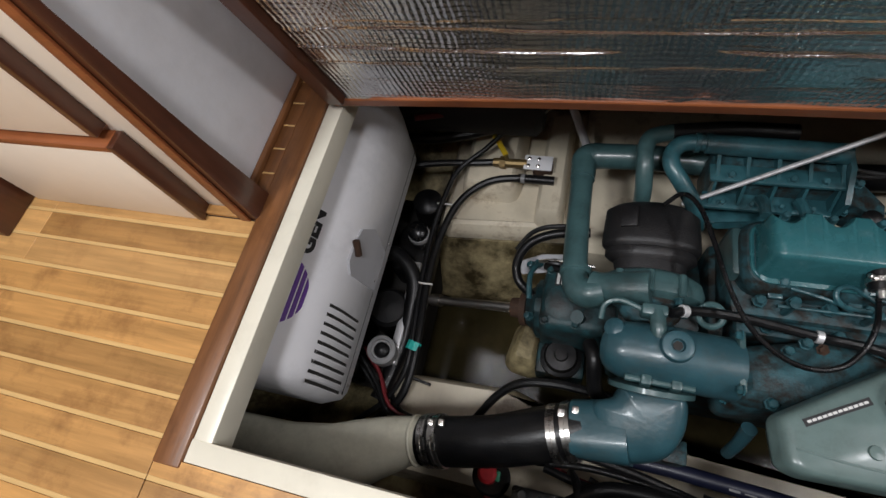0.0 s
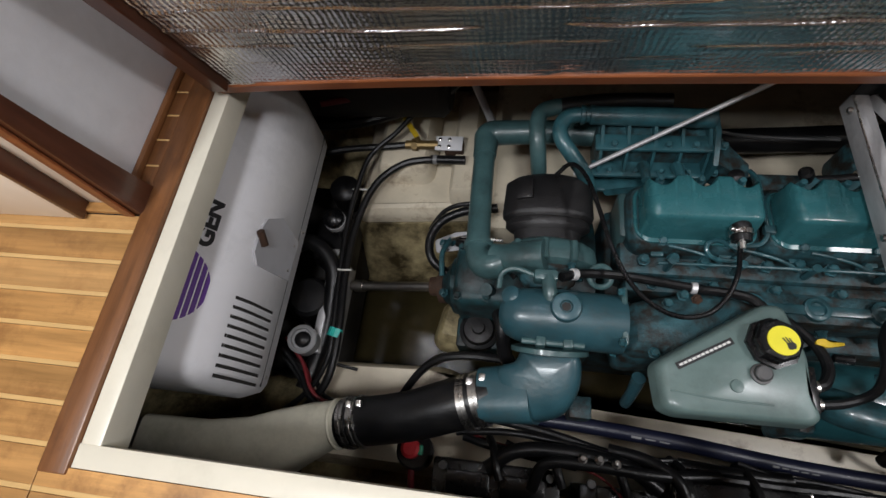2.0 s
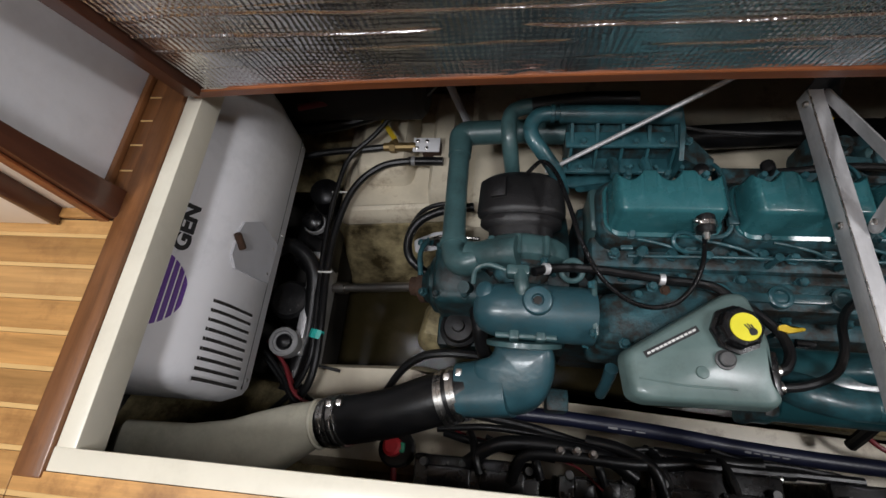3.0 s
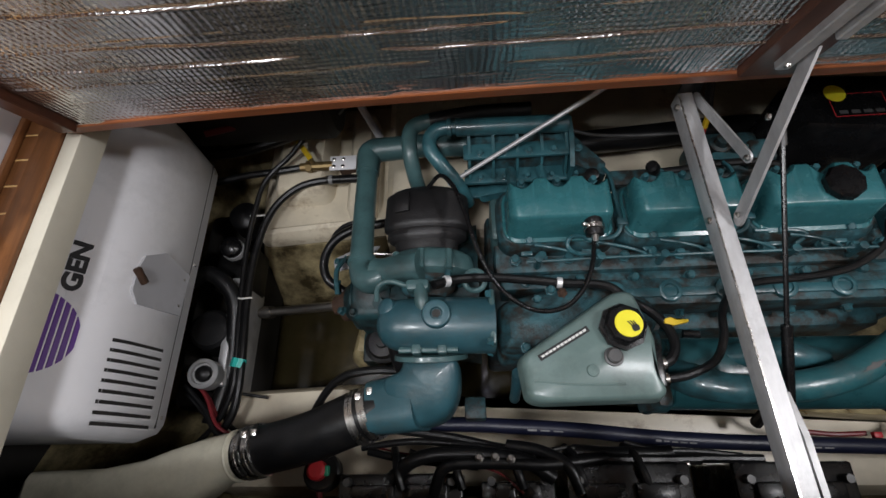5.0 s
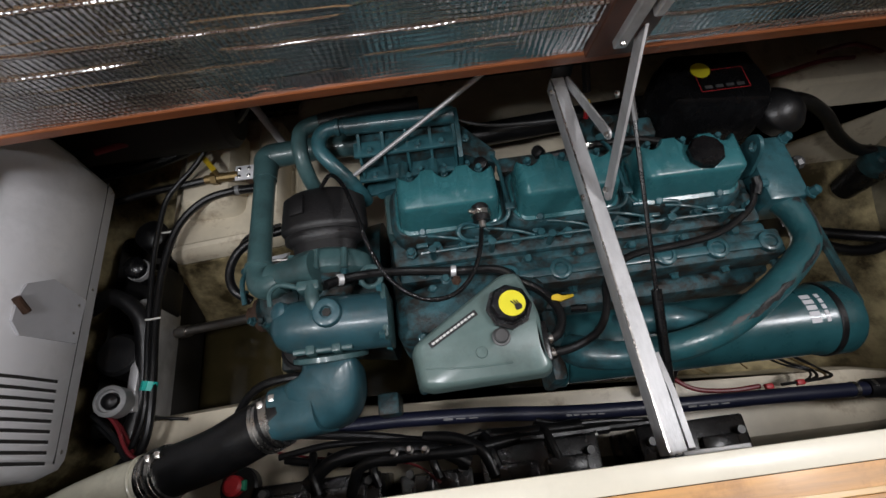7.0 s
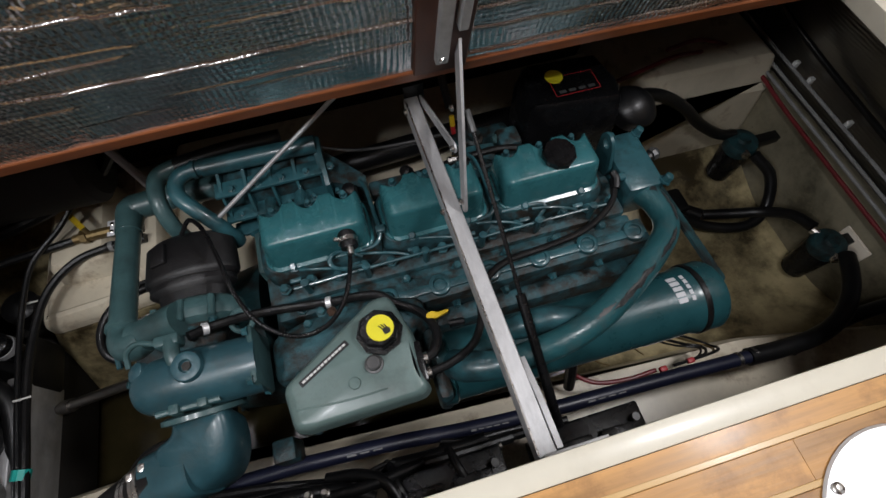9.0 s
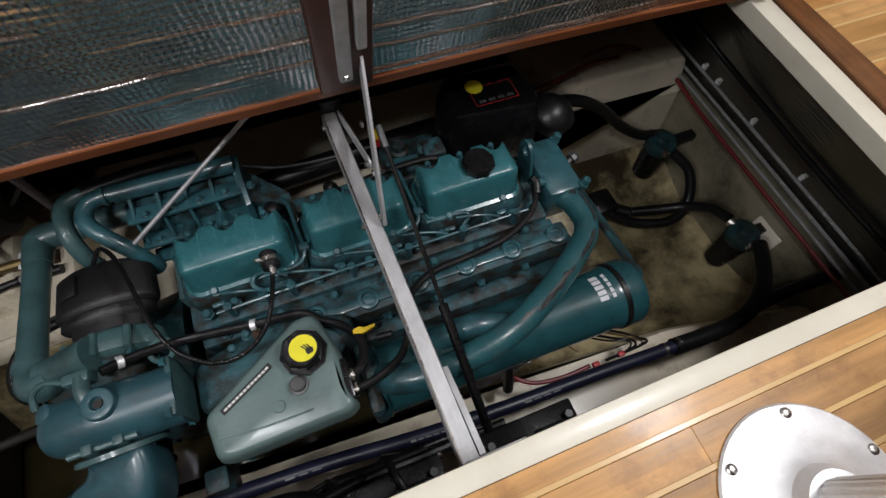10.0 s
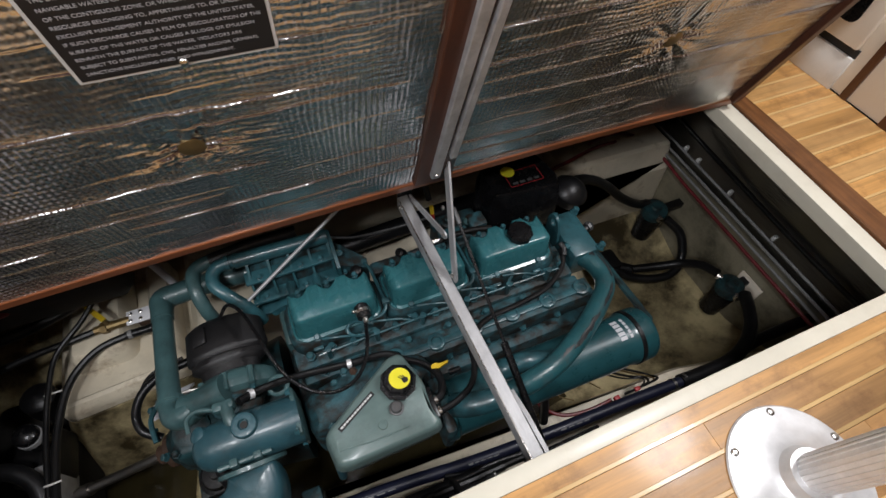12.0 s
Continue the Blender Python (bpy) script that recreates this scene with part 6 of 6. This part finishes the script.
def battery(x0, x1, z, label, y1=0.075):
    b = thing("battery", label, "battery", group="batteries along the hull")
    part("case", box((x0, -0.11, z - 0.26), (x1, y1, z - 0.02), 0.008), M_BLACK_GLOSS, b)
    part("lid", box((x0 - 0.004, -0.114, z - 0.0195), (x1 + 0.004, y1 + 0.004, z), 0.006), M_BLACK_GLOSS, b)
    part("vent_cover", box((x0 + 0.03, 0.0, z), (x0 + (x1 - x0) * 0.46, 0.05, z + 0.016), 0.005), M_BLACK_GLOSS, b)
    part("vent_cover", box((x0 + (x1 - x0) * 0.54, 0.0, z), (x1 - 0.03, 0.05, z + 0.016), 0.005), M_BLACK_GLOSS, b)
    part("terminal", lathe([(0, 0.010), (0.02, 0.009)], (x0 + 0.02, 0.055, z), (0, 0, 1), 12), M_LEAD, b)
    part("terminal", lathe([(0, 0.010), (0.02, 0.009)], (x1 - 0.02, 0.055, z), (0, 0, 1), 12), M_LEAD, b)


battery(0.44, 0.72, -0.515, "black plastic battery with cables along the hull side", 0.068)
battery(0.77, 0.93, -0.53, "smaller black battery box under the rim", 0.05)
battery(0.96, 1.22, -0.495, "black plastic battery beside the cross bar", 0.085)
battery(1.32, 1.56, -0.50, "black battery with a red terminal beyond the cross bar", 0.085)
SW = thing("battery_switch", "red and green battery switch on a dark base", "switch")
part("base", lathe([(-0.03, 0.045), (0, 0.045), (0.004, 0.040)], (0.382, 0.078, -0.552), (0, 0.1, 1), 20), M_BLACK, SW)
part("knob", lathe([(0, 0.024), (0.018, 0.023), (0.024, 0.016), (0.025, 0)], (0.374, 0.080, -0.55), (0, 0.1, 1), 18), M_RED, SW)
part("key", box((0.392, 0.068, -0.550), (0.404, 0.092, -0.532), 0.004), M_GREEN, SW)
part("red_lead", tube([(0.378, 0.05, -0.555), (0.380, 0.0, -0.57), (0.385, -0.05, -0.60)], 0.008, 8), M_DARKRED, SW)
rng = random.Random(12)
for k in range(7):
    x = 0.50 + k * 0.1
    z = -0.53 + rng.uniform(-0.02, 0.02)
    cable("cable", "black wiring bundle along the hull side", [(x, 0.115 + rng.uniform(-0.02, 0.02), z), (x + 0.07, 0.10 + rng.uniform(-0.02, 0.02), z + 0.01), (x + 0.16, 0.11 + rng.uniform(-0.02, 0.02), z), (x + 0.26, 0.10 + rng.uniform(-0.015, 0.02), z - 0.01)], rng.choice((0.006, 0.009, 0.012)), M_BLACK)
for k in range(5):
    x = 0.56 + k * 0.135
    cable("cable", "black cable lead from a battery terminal", [(x, 0.125, -0.55), (x + 0.012, 0.105, -0.505), (x + 0.02, 0.07, -0.485), (x + 0.03, 0.04, -0.49)], 0.010, M_BLACK)
for pts, r in (([(0.56, 0.06, -0.50), (0.63, 0.105, -0.485), (0.74, 0.112, -0.488), (0.86, 0.098, -0.492), (0.93, 0.06, -0.50)], 0.016),
               ([(0.66, 0.03, -0.50), (0.69, 0.085, -0.478), (0.79, 0.092, -0.48), (0.92, 0.088, -0.485), (1.05, 0.10, -0.50)], 0.013),
               ([(0.83, 0.13, -0.53), (0.90, 0.118, -0.51), (0.96, 0.085, -0.485), (0.985, 0.03, -0.49)], 0.014),
               ([(0.48, 0.13, -0.545), (0.60, 0.142, -0.535), (0.72, 0.135, -0.53), (0.83, 0.118, -0.52), (0.90, 0.09, -0.505)], 0.008),
               ([(0.98, 0.115, -0.54), (1.08, 0.108, -0.525), (1.20, 0.110, -0.525)], 0.017)):
    cable("rubber_hose", "black rubber hose looping over the batteries", pts, r, M_BLACK, "hose", 12)
for at in ((0.765, 0.100, -0.478), (0.80, 0.102, -0.476), (0.835, 0.098, -0.478)):
    tagged(part("hose_fitting", lathe([(0, 0.010), (0.014, 0.010), (0.016, 0.007), (0.022, 0.006)], at, (0, 0.2, 1), 8), M_SHAFT), "small dull metal hose fitting over the batteries", "fitting", group="hose fittings")
cable("cable", "long black cable beside the blue hose", [(0.40, 0.20, -0.56), (0.56, 0.17, -0.53), (0.70, 0.15, -0.53), (0.85, 0.12, -0.54), (1.0, 0.11, -0.545), (1.2, 0.10, -0.54), (1.40, 0.095, -0.53)], 0.010, M_BLACK)
cable("cable", "thin red wire along the hull side", [(0.46, 0.145, -0.57), (0.56, 0.12, -0.55), (0.68, 0.10, -0.535), (0.80, 0.075, -0.52), (0.86, 0.03, -0.51)], 0.0025, M_DARKRED)
for x in (0.72, 0.84, 1.03, 1.09, 1.19):
    tagged(part("cable_clip", box((x, 0.088, -0.535), (x + 0.016, 0.112, -0.517), 0.003), M_WHITE), "white plastic clip on the wiring", "cable clip", group="wiring clips")
tagged(part("steel_tube", tube([(1.11, 0.082, -0.52), (1.23, 0.086, -0.515)], 0.011, 12), M_STEEL), "short bright steel tube beside the wiring", "tube")
for k, (dx, mat) in enumerate(((0, M_BLACK), (0.02, M_BLACK), (0.045, M_BRASS), (0.06, M_BLACK))):
    cable("wire", "loose thin wire hanging below the heat exchanger", [(1.66 + dx, 0.25, -0.52), (1.72 + dx, 0.225, -0.60), (1.80 + dx, 0.20, -0.66), (1.86 + dx * 0.5, 0.175, -0.66), (1.82 + dx, 0.15, -0.62), (1.74, 0.145, -0.60)], 0.004 if k % 2 else 0.003, mat)
cable("wire", "thin pale wire loop below the heat exchanger", [(1.60, 0.20, -0.66), (1.56, 0.235, -0.66), (1.60, 0.262, -0.65), (1.66, 0.245, -0.65), (1.70, 0.20, -0.65)], 0.0022, M_BRASS)
cable("red_cable", "thick red cable dropping beside the blue hose", [(1.46, 0.235, -0.60), (1.49, 0.20, -0.63), (1.54, 0.165, -0.635), (1.62, 0.150, -0.632), (1.70, 0.15, -0.625)], 0.006, M_DARKRED)
cable("cable", "black hose dropping to the bilge", [(1.47, 0.25, -0.50), (1.475, 0.215, -0.58), (1.47, 0.18, -0.66)], 0.015, M_BLACK, "hose")
for x in (1.70, 1.78):
    tagged(part("wire_connector", box((x, 0.138, -0.612), (x + 0.02, 0.152, -0.598), 0.003), M_RED), "small red wire connector", "connector", group="wire connectors")

# ---- fuel filters and pipes at the forward bulkhead ----


def fuel_filter(x, y, z, r, label):
    f = thing("fuel_filter", label, "fuel filter", group="fuel filters")
    part("head", lathe([(0, r * 1.0), (0.03, r * 1.12), (0.045, r), (0.05, r * 0.5), (0.06, r * 0.4), (0.061, 0)], (x, y, z), (0, 0, 1), 20), M_TEAL_DARK, f)
    part("canister", lathe([(-0.15, r * 0.5), (-0.145, r * 0.82), (-0.02, r), (0, r)], (x, y, z), (0, 0, 1), 24), M_BLACK_GLOSS, f)
    part("drain", lathe([(-0.175, 0.008), (-0.15, 0.012)], (x, y, z), (0, 0, 1), 10), M_TEAL, f)
    part("port", tube([(x, y, z + 0.03), (x - 0.02, y - 0.06, z + 0.035)], 0.014, 10), M_STEEL, f)
    part("port", tube([(x, y, z + 0.03), (x - 0.02, y + 0.06, z + 0.035)], 0.014, 10), M_STEEL, f)
    part("bracket", box((x + r * 0.8, y - 0.018, z + 0.0), (2.605, y + 0.018, z + 0.03), 0.003), M_BLACK, f)


fuel_filter(2.41, 0.80, -0.735, 0.052, "black fuel filter under a teal head on the bulkhead")
fuel_filter(2.46, 0.365, -0.745, 0.050, "black fuel filter with a pale bracket plate behind")
tagged(part("bracket_plate", box((2.548, 0.290, -0.78), (2.556, 0.40, -0.70), 0.002), M_LAMINATE), "pale plate fixed behind the fuel filter", "plate")
cable("fuel_hose", "black fuel hose from the engine to the filter", [(1.84, 0.80, -0.31), (1.93, 0.835, -0.36), (2.02, 0.855, -0.42), (2.12, 0.86, -0.50), (2.22, 0.855, -0.60), (2.33, 0.845, -0.68), (2.40, 0.84, -0.70)], 0.019, M_BLACK, "hose", 14)
cable("fuel_hose", "black fuel hose hanging between the filters", [(2.42, 0.74, -0.70), (2.46, 0.66, -0.74), (2.44, 0.58, -0.82), (2.36, 0.55, -0.86), (2.24, 0.60, -0.88), (2.14, 0.68, -0.86)], 0.019, M_BLACK, "hose", 14)
cable("fuel_hose", "black fuel hose hanging between the filters", [(2.45, 0.43, -0.71), (2.44, 0.50, -0.74), (2.41, 0.56, -0.80), (2.34, 0.60, -0.84), (2.25, 0.64, -0.87)], 0.019, M_BLACK, "hose", 14)
BIL = thing("bilge_pump", "dark pump on the hull below the fuel filters", "pump")
part("body", box((2.10, 0.66, -0.93), (2.20, 0.76, -0.83), 0.015), M_BLACK, BIL)
part("outlet", tube([(2.19, 0.68, -0.87), (2.24, 0.64, -0.87)], 0.024, 12), M_BLACK, BIL)
for k, (x, z) in enumerate(((2.520, -0.565), (2.540, -0.545), (2.562, -0.520))):
    tagged(part("pipe", tube([(x - 0.01, -0.25, z), (x, 0.4, z + 0.003), (x + 0.02, 1.30, z - 0.004)], 0.0058, 10), M_PIPE), "grey plastic pipe clipped along the bulkhead", "pipe", group="bulkhead pipes")
cable("red_cable", "dark red cable along the bulkhead", [(2.505, -0.2, -0.592), (2.512, 0.40, -0.592), (2.52, 0.80, -0.592), (2.50, 1.05, -0.56), (2.30, 1.08, -0.46), (2.10, 1.02, -0.40)], 0.007, M_DARKRED)
cable("red_cable", "red cable over the far engine bed", [(1.86, 0.98, -0.46), (2.0, 1.0, -0.45), (2.15, 1.03, -0.45), (2.30, 1.07, -0.50)], 0.007, M_DARKRED)
cable("cable", "black cable under the floor edge", [(2.60, -0.2, -0.47), (2.60, 0.3, -0.475), (2.597, 0.65, -0.46), (2.575, 0.90, -0.43), (2.50, 1.10, -0.35)], 0.010, M_BLACK, "cable", 12)
for y in (0.41, 0.655, 0.85, 0.93):
    tagged(part("pipe_clip", box((2.580, y, -0.535), (2.600, y + 0.014, -0.505), 0.002), M_PRINT), "small white clip holding the pipes", "pipe clip", group="pipe clips")

# ---- dark things half hidden below the far side of the lid ----
FS = thing("water_heater", "dark tank lying under the far floor edge", "tank")
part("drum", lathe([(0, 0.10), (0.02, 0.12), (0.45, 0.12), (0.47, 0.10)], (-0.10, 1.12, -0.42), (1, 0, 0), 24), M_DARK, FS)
part("cap", lathe([(0, 0.03), (0.03, 0.025)], (0.10, 1.06, -0.31), (0, -0.3, 1), 12), M_STEEL, FS)
cable("cable", "dark red lead under the far floor edge", [(0.0, 0.98, -0.38), (0.10, 1.02, -0.40), (0.22, 1.06, -0.42), (0.32, 1.12, -0.40)], 0.010, M_DARKRED)
cable("cable", "black loom under the far floor edge", [(-0.2, 1.0, -0.5), (0.05, 1.02, -0.52), (0.3, 1.08, -0.48), (0.42, 1.12, -0.40), (0.5, 1.15, -0.3)], 0.018, M_BLACK)
cable("rubber_hose", "grey hose rising at the far side", [(0.40, 1.13, -0.30), (0.46, 1.06, -0.42), (0.52, 0.98, -0.52)], 0.012, M_GENDOOR, "hose")
cable("rubber_hose", "black exhaust pipe along the far stringer", [(0.95, 0.95, -0.50), (1.2, 0.95, -0.48), (1.5, 0.96, -0.47), (1.75, 0.98, -0.50)], 0.035, M_BLACK, "hose", 14)
cable("cable", "thin grey cable along the far side", [(0.98, 0.88, -0.30), (1.08, 0.87, -0.34), (1.2, 0.88, -0.37), (1.34, 0.87, -0.36)], 0.004, M_LEAD)
cable("cable", "black lead with a yellow end above the governor", [(1.325, 0.90, -0.16), (1.328, 0.875, -0.19), (1.333, 0.845, -0.235)], 0.010, M_BLACK)
